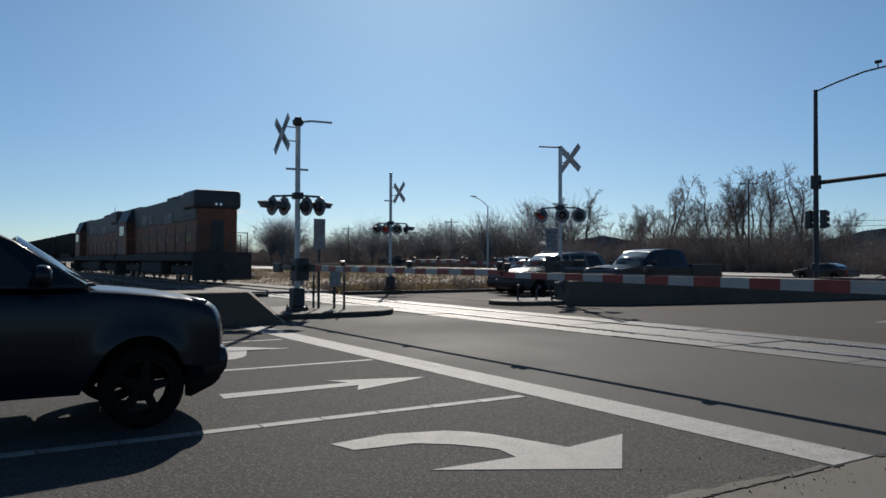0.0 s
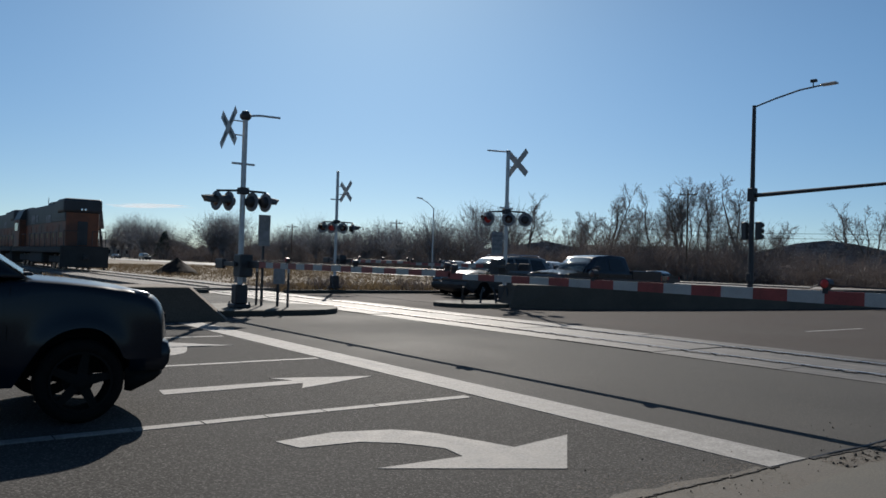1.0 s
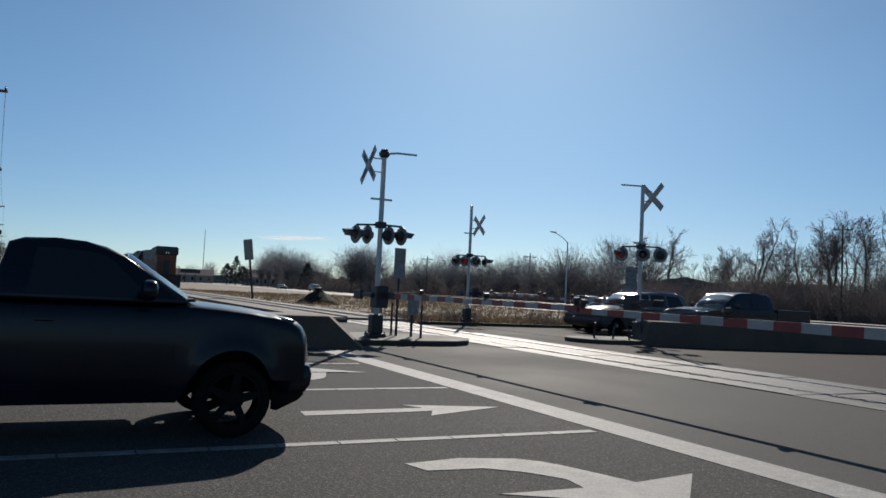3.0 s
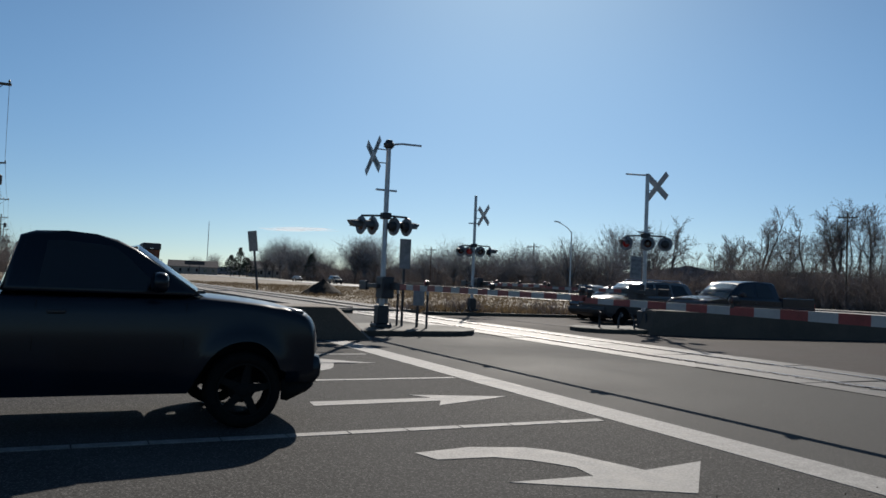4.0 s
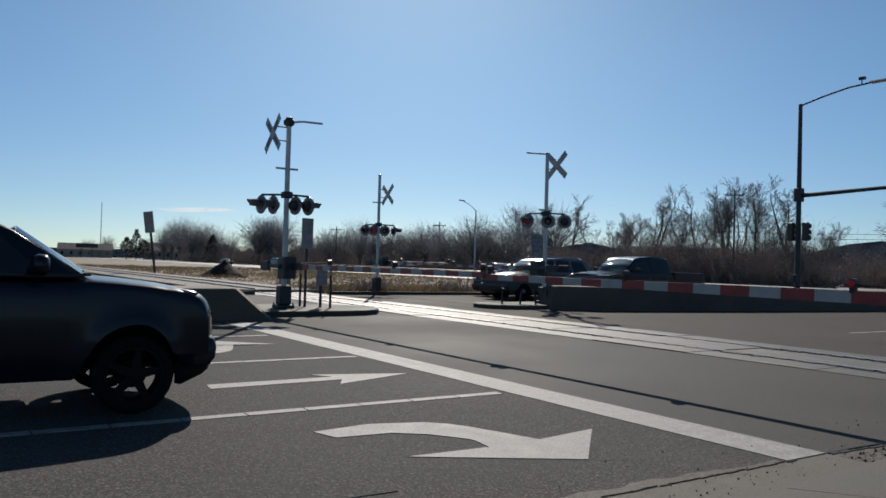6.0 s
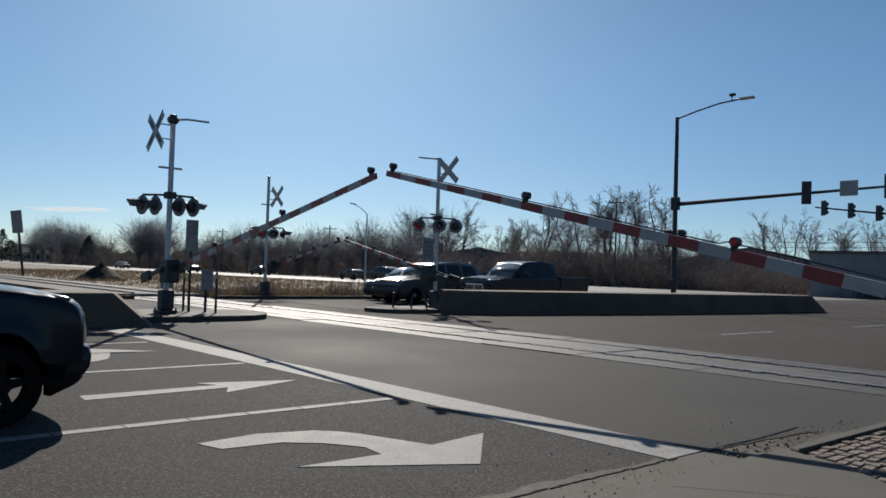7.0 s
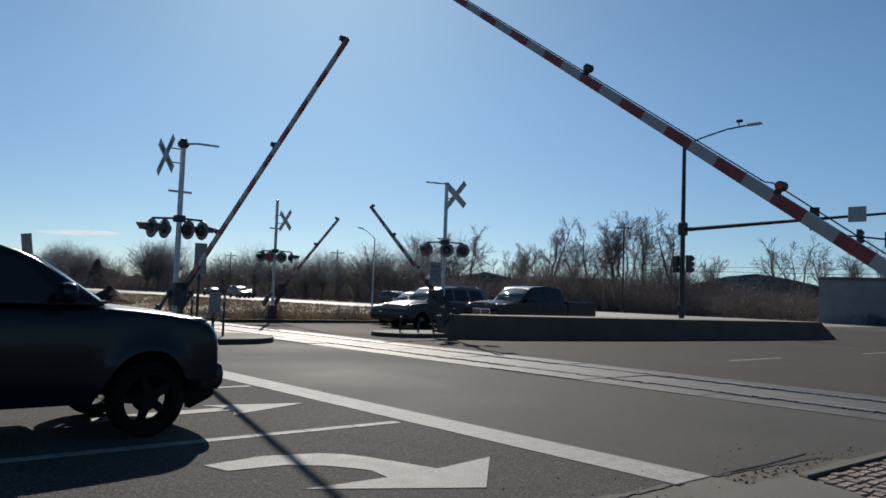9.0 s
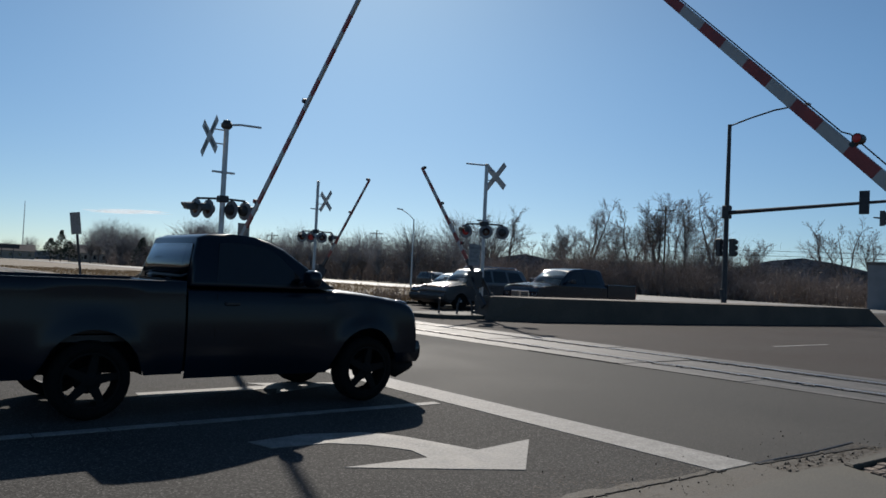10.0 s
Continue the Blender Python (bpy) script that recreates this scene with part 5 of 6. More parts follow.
    for s in (-1, 1):
        hand_rail(b, [(s * 1.42, 0.2, 1.5), (s * 1.42, 0.2, 2.55), (s * 1.42, 1.2, 2.6)])
        hand_rail(b, [(s * 0.5, 0.16, 1.5), (s * 0.5, 0.16, 2.5), (s * 1.42, 0.16, 2.5)])
        for k in range(8):
            hand_rail(b, [(s * 1.45, 4.6 + k * 2.1, 1.5), (s * 1.45, 4.6 + k * 2.1, 2.55)])
        hand_rail(b, [(s * 1.45, 4.6, 2.55), (s * 1.45, 19.3, 2.55)])
    part("handrail", b, DARKSTEEL, t)
    for y in (4.0, 17.0):
        b = B()
        for s in (-1, 1):
            box(b, s * 0.95 - 0.12, s * 0.95 + 0.12, y - 2.3, y + 2.3, 0.45, 0.95, 0.06)
        tr = part("truck_frame", b, LOCOGREY, t)
        for dy in (-1.8, 0, 1.8):
            for s in (-1, 1):
                part("wheel", lathe(B(), [(-0.07, 0.5), (-0.06, 0.51), (0.06, 0.51), (0.07, 0.2)], (1, 0, 0), (s * 0.75, y + dy, 0.51), 18), STEEL, tr)
    return t


def hopper(m, label, n=0):
    t = thing("hopper_car", m, label, "freight car", "train")
    b = B()
    side(b, [(-1.5, 1.9), (1.5, 1.9), (1.55, 3.9), (-1.55, 3.9)], 0.5, 15.0, 0.05, 1)
    part("body", b, (LOCOGREY, BALLAST)[n % 2], t)
    for k in range(13):
        for s in (-1, 1):
            part("rib", box(B(), s * 1.56 - 0.05, s * 1.56 + 0.05, 1.0 + k * 1.1, 1.1 + k * 1.1, 1.9, 3.9), LOCOGREY, t)
    part("sill", box(B(), -1.4, 1.4, 0.0, 15.5, 1.1, 1.4), LOCOGREY, t)
    part("slope_sheet", side(B(), [(-1.2, 1.4), (1.2, 1.4), (1.5, 1.95), (-1.5, 1.95)], 3.0, 12.5, 0.03, 1), LOCOGREY, t)
    for y in (2.0, 13.5):
        for s in (-1, 1):
            part("bogie", box(B(), s * 0.95 - 0.1, s * 0.95 + 0.1, y - 1.3, y + 1.3, 0.4, 0.8, 0.05), LOCOGREY, t)
            for dy in (-0.9, 0.9):
                part("wheel", lathe(B(), [(-0.06, 0.45), (0.06, 0.45)], (1, 0, 0), (s * 0.75, y + dy, 0.46), 16), LOCOGREY, t)
    return t


TRAIN = [(enlarge(locomotive(pose(TX, 45.3, 0.19, 0, 0, 180), "orange and black diesel locomotive at the train's tail"), 1.10), 0.0)]
TRAIN.append((copy_thing(TRAIN[0][0], pose(TX, 67, 0.19)), 21.6))
car = enlarge(hopper(pose(TX, 89, 0.19), "dark grey open hopper car"), 1.07)
TRAIN.append((car, 43.2))
for k in range(1, 9):
    TRAIN.append((copy_thing(car, pose(TX, 89 + 16 * k, 0.19)), 43.2 + 16.0 * k))


# ---- utility poles, lamps, far structures ----
def utility_pole(x, y, h, label, cans=False, turn=0):
    p = thing("utility_pole", pose(x, y, -0.06, 0, 0, turn), label, "utility pole", "line of utility poles")
    part("pole", rod(B(), (0, 0, 0), (0, 0, h), 0.16, 0.10, 10), WOODPOLE, p)
    part("crossarm", box(B(), -1.25, 1.25, -0.06, 0.06, h - 0.75, h - 0.62, 0.01), WOODPOLE, p)
    b = B()
    for sx in (-1.15, -0.55, 0.55, 1.15):
        lathe(b, [(0, 0.03), (0.05, 0.06), (0.12, 0.06), (0.18, 0.03)], (0, 0, 1), (sx, 0, h - 0.62), 8)
    part("insulator", b, DARKSTEEL, p)
    b = B()
    rod(b, (-0.9, 0.08, h - 0.7), (0, 0.1, h - 1.5), 0.02, 0.02, 5)
    rod(b, (0.9, 0.08, h - 0.7), (0, 0.1, h - 1.5), 0.02, 0.02, 5)
    part("brace", b, DARKSTEEL, p)
    if cans:
        for sx in (-0.85, 0.75):
            part("transformer", lathe(B(), [(h - 2.6, 0.2), (h - 2.55, 0.26), (h - 1.8, 0.26), (h - 1.7, 0.12)], (0, 0, 1), (sx, 0.1, 0), 12), DARKSTEEL, p, "grey transformer can")
        part("can_arm", box(B(), -0.9, 0.8, -0.05, 0.05, h - 2.1, h - 1.95), DARKSTEEL, p)
    return p


POLES = [(-3.7, 45.5, 11.4, False), (-5.4, 78, 11.0, True), (-7.2, 125, 11.2, False), (-9.5, 175, 11.2, True), (-12, 235, 11.2, False), (-14.5, 300, 11.2, True), (-17.5, 380, 11.2, False)]
for x, y, h, cans in POLES:
    utility_pole(x, y, h, "dark timber utility pole with a crossarm", cans)
b = B()
for sx in (-1.15, -0.55, 0.55, 1.15):
    for (xa, ya, ha, _), (xb, yb, hb, _) in zip(POLES, POLES[1:]):
        pts = []
        for k in range(9):
            f = k / 8
            pts.append((xa + (xb - xa) * f + sx, ya + (yb - ya) * f, ha + (hb - ha) * f - 0.5 - 1.2 * 4 * f * (1 - f)))
        tube(b, pts, 0.012, 4)
tagged(part("power_line", b, BLACK), "thin dark overhead power lines", "cable", kind="stuff")
for x, y, h in ((73.5, 153, 9.1), (82, 125.5, 9.7), (101, 73.6, 13.9)):
    utility_pole(x, y, h, "distant timber utility pole with a crossarm", False, -45)
b = B()
for z in (7.3, 6.6):
    tube(b, [(96, 82, z + 0.6), (104, 66, z), (113, 47, z - 0.1), (122, 28, z + 0.5)], 0.025, 4)
tagged(part("power_line", b, BLACK), "thin dark power lines beyond the trees", "cable", kind="stuff")
s = thing("street_lamp", pose(48.3, 66.9, -0.06), "slim grey street lamp with a curved arm", "street lamp")
part("pole", rod(B(), (0, 0, 0), (0, 0, 7.4), 0.10, 0.06, 10), GALV, s)
part("lamp_arm", tube(B(), [(0, 0, 7.3), (-0.35, 0.24, 7.75), (-0.75, 0.51, 8.1), (-1.1, 0.75, 8.3)], 0.04, 7), GALV, s)
part("lamp_head", box(B(), -0.33, 0.33, -0.13, 0.13, -0.06, 0.06, 0.04, pose(-1.25, 0.86, 8.38, 0, 8, -34)), GALV, s)
s = thing("radio_mast", pose(110, 640, -0.06), "thin distant radio mast", "radio mast")
b = B()
rod(b, (0, 0, 0), (0, 0, 42), 0.35, 0.2, 6)
for k in range(10):
    box(b, -0.5, 0.5, -0.5, 0.5, 3 + k * 4, 3.25 + k * 4)
part("mast", b, GALV, s)
s = thing("roadside_sign_board", pose(66, 420, -0.06), "wide dark advertising board on two posts", "sign")
for sx in (-2.5, 2.5):
    part("post", rod(B(), (sx, 0, 0), (sx, 0, 5.2), 0.2, 0.2, 8), DARKSTEEL, s)
part("board", box(B(), -5, 5, -0.15, 0.15, 5.0, 7.0, 0.05), DARKSTEEL, s)


def house(x, y, w, d, h, turn, wall_m, label, gable=True):
    o = thing("house", pose(x, y, -0.06, 0, 0, turn), label, "house", "far houses")
    part("wall", box(B(), -w / 2, w / 2, -d / 2, d / 2, 0, h), wall_m, o)
    b = B()
    if gable:
        side(b, [(-d / 2 - 0.4, h), (d / 2 + 0.4, h), (0, h + d * 0.28)], -w / 2 - 0.3, w / 2 + 0.3)
        bmesh.ops.rotate(b, matrix=Matrix.Rotation(math.pi / 2, 3, "Z"), verts=b.verts)
    else:
        box(b, -w / 2 - 0.1, w / 2 + 0.1, -d / 2 - 0.1, d / 2 + 0.1, h, h + 0.35)
    part("roof", b, ROOFING, o)
    for k in range(max(2, int(w / 4)) if gable else 0):
        xx = -w / 2 + (k + 0.5) * w / max(2, int(w / 4))
        wd = part("window", box(B(), xx - 0.6, xx + 0.6, -d / 2 - 0.03, -d / 2 + 0.03, h * 0.35, h * 0.75, 0.01), WINDOW, o)
        part("window_frame", box(B(), xx - 0.7, xx + 0.7, -d / 2 - 0.02, -d / 2 + 0.01, h * 0.35 - 0.1, h * 0.75 + 0.1, 0.01), STUCCO, wd)
    return o


house(95.3, 36.1, 8.6, 9, 4.9, -70, STUCCO, "low white commercial building with a flat roof", False)
house(99.6, 25.6, 13.0, 9, 4.6, -70, ROOFING, "low brown building beside the white one", False)
house(112, 93, 17, 8, 3.6, -48, ROOFING, "low dark house among the bare trees")
house(110, 400, 40, 14, 4.5, -10, TANWALL, "low pale building far across the field")
house(70, 450, 26, 12, 4.2, -10, TANWALL, "low pale building far across the field")

# heap of dark soil
b = B()
n, rings = 20, []
rg = random.Random(9)
for j in range(6):
    f = j / 5
    rings.append([b.verts.new((20.8 + (1.95 * (1 - f) ** 1.1 + 0.05) * math.cos(k * 2 * math.pi / n) * rg.uniform(0.93, 1.07), 64.5 + 1.95 * (1 - f) ** 1.1 * math.sin(k * 2 * math.pi / n) * rg.uniform(0.93, 1.07), -0.08 + 1.40 * f ** 0.9 + rg.uniform(-0.03, 0.03))) for k in range(n)])
for a, c in zip(rings, rings[1:]):
    for k in range(n):
        b.faces.new((a[k], a[(k + 1) % n], c[(k + 1) % n], c[k]))
b.faces.new(rings[-1])
tagged(part("soil_heap", b, mat("dark_soil", (0.030, 0.025, 0.021), 1.0, vary=0.35, scale=2, fine=20, bump=0.4, depth=0.03, spec=0.1)), "conical heap of dark soil on the grass", "soil heap")

# a thin streak of cloud low over the horizon
cm = bpy.data.materials.new("cloud")
cm.use_nodes = True
cn, cl = cm.node_tree.nodes, cm.node_tree.links
ct, cx, cz = cn.new("ShaderNodeBsdfTransparent"), cn.new("ShaderNodeMixShader"), cn.new("ShaderNodeTexNoise")
cr, ce, cc = cn.new("ShaderNodeMapRange"), cn.new("ShaderNodeEmission"), cn.new("ShaderNodeTexCoord")
ce.inputs[0].default_value, ce.inputs[1].default_value = (0.95, 0.97, 1.0, 1), 0.72
cz.inputs["Scale"].default_value = 0.02
cr.inputs["From Min"].default_value, cr.inputs["From Max"].default_value, cr.inputs["To Max"].default_value = 0.3, 0.75, 0.36
cl.new(cc.outputs["Object"], cz.inputs["Vector"])
cl.new(cz.outputs["Fac"], cr.inputs["Value"])
cl.new(cr.outputs["Result"], cx.inputs[0])
cl.new(ct.outputs[0], cx.inputs[1])
cl.new(ce.outputs[0], cx.inputs[2])
cl.new(cx.outputs[0], cn["Material Output"].inputs[0])
b = B()
rg = random.Random(3)
for k in range(16):
    r = bmesh.ops.create_icosphere(b, subdivisions=2, radius=1.0)
    f = k / 15 - 0.5
    bmesh.ops.transform(b, matrix=pose(f * 170, rg.uniform(-20, 20), rg.uniform(-4, 4) + 6 * f) @ Matrix.Diagonal((rg.uniform(28, 52), 20, rg.uniform(2.5, 5.5) * (1 - 1.2 * abs(f)), 1)), verts=r["verts"])
cloud = tagged(part("cloud", b, cm, smooth=True), "thin white streak of cloud low over the horizon", "cloud", kind="structure")
cloud.matrix_world = pose(2500 * math.sin(radians(15.9)), 2500 * math.cos(radians(15.9)), 148, 0, 0, -15.9)
cloud.visible_shadow = False


# ---- bare winter trees ----
def bare_tree(seed, height, spread, label, levels=5, stout=1.0):
    rg = random.Random(seed)
    thick, thin = ([], []), ([], [])

    def limb(store, a, b, r0, r1, n):
        vs, fs = store
        q = (b - a).to_track_quat("Z", "Y")
        base = len(vs)
        for p, r in ((a, r0), (b, r1)):
            for k in range(n):
                vs.append(p + q @ Vector((r * math.cos(k * 2 * math.pi / n), r * math.sin(k * 2 * math.pi / n), 0)))
        for k in range(n):
            fs.append((base + k, base + (k + 1) % n, base + n + (k + 1) % n, base + n + k))

    def wander(p, d, length, r, r_end, steps, wob, lift, store, n):
        """A crooked tapering limb; gives its joints with direction and radius."""
        out = []
        for k in range(steps):
            d = (d + Vector((rg.gauss(0, wob), rg.gauss(0, wob), rg.gauss(lift, wob * 0.6)))).normalized()
            e = p + d * length / steps
            f = (k + 1) / steps
            r2 = r + (r_end - r) * f
            limb(store, p, e, r + (r_end - r) * k / steps, r2, n)
            p = e
            out.append((p, d, r2, f))
        return out

    def aside(d, angle):
        t = Vector((rg.gauss(0, 1), rg.gauss(0, 1), rg.gauss(0.1, 0.5)))
        t = (t - d * t.dot(d)).normalized()
        return (d * math.cos(angle) + t * math.sin(angle)).normalized()

    def twigs(p, d, length, deep):
        for q, e, r, f in wander(p, d, length, 0.015 * stout, 0.006 * stout, 2, 0.15, 0.04, thin, 3):
            if deep:
                for k in range(2):
                    twigs(q, aside(e, rg.uniform(0.4, 1.0)), length * rg.uniform(0.4, 0.7), deep - 1)

    h = 10.0
    trunk = wander(Vector((0, 0, -0.2)), Vector((rg.gauss(0, 0.10), rg.gauss(0, 0.10), 1)).normalized(), h * rg.uniform(0.16, 0.30), 0.26, 0.20, 3, 0.07, 0.05, thick, 7)
    p, d, r, f = trunk[-1]
    n = rg.choice((2, 3, 3, 4))
    turn = rg.uniform(0, 6.283)
    for k in range(n):
        lean = (0.22 + 0.38 * spread) * rg.uniform(0.5, 1.25) if k else 0.10 * rg.random() + 0.1 * spread
        a = turn + k * 2 * math.pi / n + rg.gauss(0, 0.3)
        nd = Vector((math.cos(a) * math.sin(lean), math.sin(a) * math.sin(lean), math.cos(lean)))
        size = h * rg.uniform(0.50, 0.78)
        for q, e, rr, f in wander(p, nd, size, r * rg.uniform(0.55, 0.8), 0.022, 8, 0.13, 0.05, thick, 5):
            if f < 0.2:
                continue
            for j in range(2 if rg.random() < 0.55 else 1):
                bl = size * rg.uniform(0.22, 0.46) * (1.15 - 0.65 * f)
                for q2, e2, r2, f2 in wander(q, aside(e, rg.uniform(0.5, 1.0)), bl, rr * 0.5, 0.014, 4, 0.18, 0.09, thin, 4):
                    for m in range(2 if levels > 4 else 3):
                        twigs(q2, aside(e2, rg.uniform(0.35, 0.95)), bl * rg.uniform(0.28, 0.5), 1)
    top = max(v.z for v in thin[0])
    t = thing("tree", pose(0, -900, 0), label, "tree", "bare trees")
    for nm, (vs, fs), mt in (("trunk", thick, BARK), ("crown", thin, TWIG)):
        me = bpy.data.meshes.new(nm)
        f = height / top
        me.from_pydata([tuple(v * f) for v in vs], [], fs)
        me.materials.append(mt)
        o = new(nm, me)
        o.parent = t
    return t


def far_tree(seed, wide, label):
    """A rounded bare crown, 10 m high: limbs fanned out from a short trunk, each ending in sprays of fine twigs."""
    rg = np.random.default_rng(seed)
    n = 150
    a, up = rg.uniform(0, 6.283, n), rg.uniform(-0.25, 1.0, n)
    out = np.sqrt(np.clip(1 - up * up, 0.03, 1)) * rg.uniform(0.6, 1.0, n)
    lobe = 1 + 0.22 * np.sin(3 * a + seed) + 0.12 * np.sin(5 * a + 2 * seed)
    tip = np.stack([np.cos(a) * out * lobe * wide * 10, np.sin(a) * out * lobe * wide * 10, 5.6 + 4.2 * up * rg.uniform(0.78, 1.0, n)], 1)
    root = np.stack([rg.normal(0, 0.1, n), rg.normal(0, 0.1, n), rg.uniform(1.4, 3.2, n)], 1)
    mid = root * 0.5 + tip * 0.5 + np.stack([-np.cos(a) * out, -np.sin(a) * out, np.full(n, 0.5)], 1) * 0.7
    quads = []

    def ribbon(p, q, wp, wq):
        t = q - p
        sd = np.cross(t, rg.normal(0, 1, t.shape))
        sd /= np.linalg.norm(sd, axis=1, keepdims=True) + 1e-6
        quads.append(np.stack([p - sd * wp, p + sd * wp, q + sd * wq, q - sd * wq], 1))

    last = root
    for k in range(1, 7):
        f = k / 6
        q = root * (1 - f) ** 2 + mid * 2 * f * (1 - f) + tip * f * f + rg.normal(0, 0.10, tip.shape)
        ribbon(last, q, 0.06 * (1.1 - f) + 0.012, 0.06 * (0.93 - f * 0.9) + 0.010)
        if k > 2:
            d = (q - last) / np.linalg.norm(q - last, axis=1, keepdims=True)
            for j in range(3):
                e = d + rg.normal(0, 0.65, d.shape)
                m = q + e * rg.uniform(0.35, 0.75, (n, 1))
                ribbon(q, m, 0.016, 0.011)
                ribbon(m, m + (e + rg.normal(0, 0.5, d.shape)) * rg.uniform(0.25, 0.5, (n, 1)), 0.011, 0.006)
        last = q
    v = np.concatenate(quads).reshape(-1, 3)
    me = bpy.data.meshes.new("crown")
    me.from_pydata(v.tolist(), [], np.arange(len(v)).reshape(-1, 4).tolist())
    me.materials.append(HAZETWIG)
    t = thing("tree", pose(0, -900, 0), label, "tree", "bare trees")
    o = new("crown", me)
    o.parent = t
    part("trunk", tube(B(), [(0, 0, -0.2), (0.05, 0.03, 1.6), (0.0, 0.06, 3.2)], 0.18, 7), BARK, t)
    return t


KINDS = [bare_tree(11, 10.0, 0.5, "bare grey-brown winter tree with fine twigs", 4, 1.0), bare_tree(23, 10.0, 0.65, "spreading bare winter tree", 4, 1.05), bare_tree(37, 10.0, 0.3, "tall bare winter tree", 4, 1.05), bare_tree(51, 10.0, 0.8, "wide bare winter tree with dense twigs", 5, 1.0), bare_tree(68, 10.0, 0.5, "bare winter tree leaning slightly", 4, 1.05),
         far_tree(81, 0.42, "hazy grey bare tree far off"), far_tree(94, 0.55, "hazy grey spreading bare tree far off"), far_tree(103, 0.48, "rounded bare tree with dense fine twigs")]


def plant(kind, x, y, h, turn):
    o = copy_thing(KINDS[kind], pose(x, y, -0.1, 0, 0, turn))
    o.scale = (h / 10.0,) * 3
    return o


# heading (degrees right of the track), angular height over the eye line in thousandths, kind, metres beyond the street
ROW = [
    (39.2, 70, 5, 12), (41.5, 70, 7, 16), (40.3, 76, 0, 20), (42.9, 88, 1, 10), (44.6, 68, 4, 18), (46.6, 66, 2, 20), (48.0, 74, 0, 14), (49.2, 100, 1, 12), (50.6, 98, 4, 16), (51.8, 90, 0, 12), (53.1, 110, 2, 14), (54.2, 96, 3, 18),
    (55.3, 104, 0, 12), (56.7, 110, 1, 16), (58.0, 82, 4, 20), (47.3, 60, 3, 24), (52.4, 84, 3, 26), (50.0, 76, 3, 28), (55.9, 88, 3, 24), (64.0, 78, 1, 34), (65.3, 84, 3, 30), (66.8, 70, 0, 34), (68.6, 66, 2, 36), (70.4, 78, 3, 32), (71.8, 80, 1, 34), (73.6, 84, 0, 30),
    (13.8, 36, 3, 12), (14.8, 39, 3, 16), (15.6, 40, 1, 10), (16.4, 40, 3, 14), (17.3, 33, 4, 12), (18.2, 28, 3, 16), (20.2, 50, 3, 8), (20.9, 56, 0, 10), (21.6, 48, 3, 14), (25.2, 40, 3, 10), (26.2, 42, 1, 14), (27.4, 44, 3, 10), (28.6, 42, 0, 12), (29.8, 46, 3, 14), (31.0, 48, 1, 10),
    (32.2, 46, 3, 14), (33.4, 48, 4, 10), (34.6, 50, 0, 12), (35.8, 54, 3, 10), (36.8, 46, 1, 16), (37.8, 40, 3, 18), (38.6, 44, 0, 20), (23.4, 26, 3, 16), (24.2, 30, 1, 20), (11.6, 22, 3, 12), (10.2, 20, 1, 16), (9.0, 18, 3, 20), (12.6, 24, 0, 16),
    (14.3, 34, 3, 22), (15.2, 36, 1, 24), (16.0, 36, 0, 26), (16.9, 34, 3, 24), (20.5, 46, 3, 20), (21.2, 50, 1, 22), (25.8, 36, 3, 24), (26.9, 38, 0, 22), (28.1, 40, 3, 26), (30.4, 42, 1, 22), (31.7, 40, 3, 24), (33.0, 44, 0, 26), (35.1, 46, 3, 22), (36.4, 44, 1, 26), (24.8, 34, 0, 18), (22.6, 28, 3, 18),
]
for k, (a, up, kind, beyond) in enumerate(ROW):
    d = (66 + beyond + (34 if a > 39 else 0)) / math.sin(radians(a))
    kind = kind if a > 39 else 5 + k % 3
    up = up * (1.10 if a > 39 else 0.86 + 0.40 * (k * 37 % 10) / 10)
    plant(kind, d * math.sin(radians(a)), d * math.cos(radians(a)), d * up / 1000 + 1.5, k * 77 % 360)
rt = random.Random(77)
for k in range(14):
    a = rt.uniform(42.5, 60.0) if k < 9 else rt.uniform(63.0, 75.0)
    d = (100 + rt.uniform(2, 26)) / math.sin(radians(a))
    plant(rt.randrange(5), d * math.sin(radians(a)), d * math.cos(radians(a)), d * rt.uniform(0.03, 0.07) + 1.5, rt.uniform(0, 360))
for k, (x, y, h) in enumerate(((-24, 150, 9.5), (-30, 130, 9.0), (-26, 190, 10), (-20, 240, 9), (-34, 175, 8.5), (-13, 150, 8.6), (-10.5, 165, 9.0), (-8, 158, 7.6), (-15.5, 142, 8.0))):
    plant((3, 1, 0)[k % 3], x, y, h, k * 50)
for o in KINDS:
    for c in list(o.children):
        bpy.data.objects.remove(c)
    bpy.data.objects.remove(o)


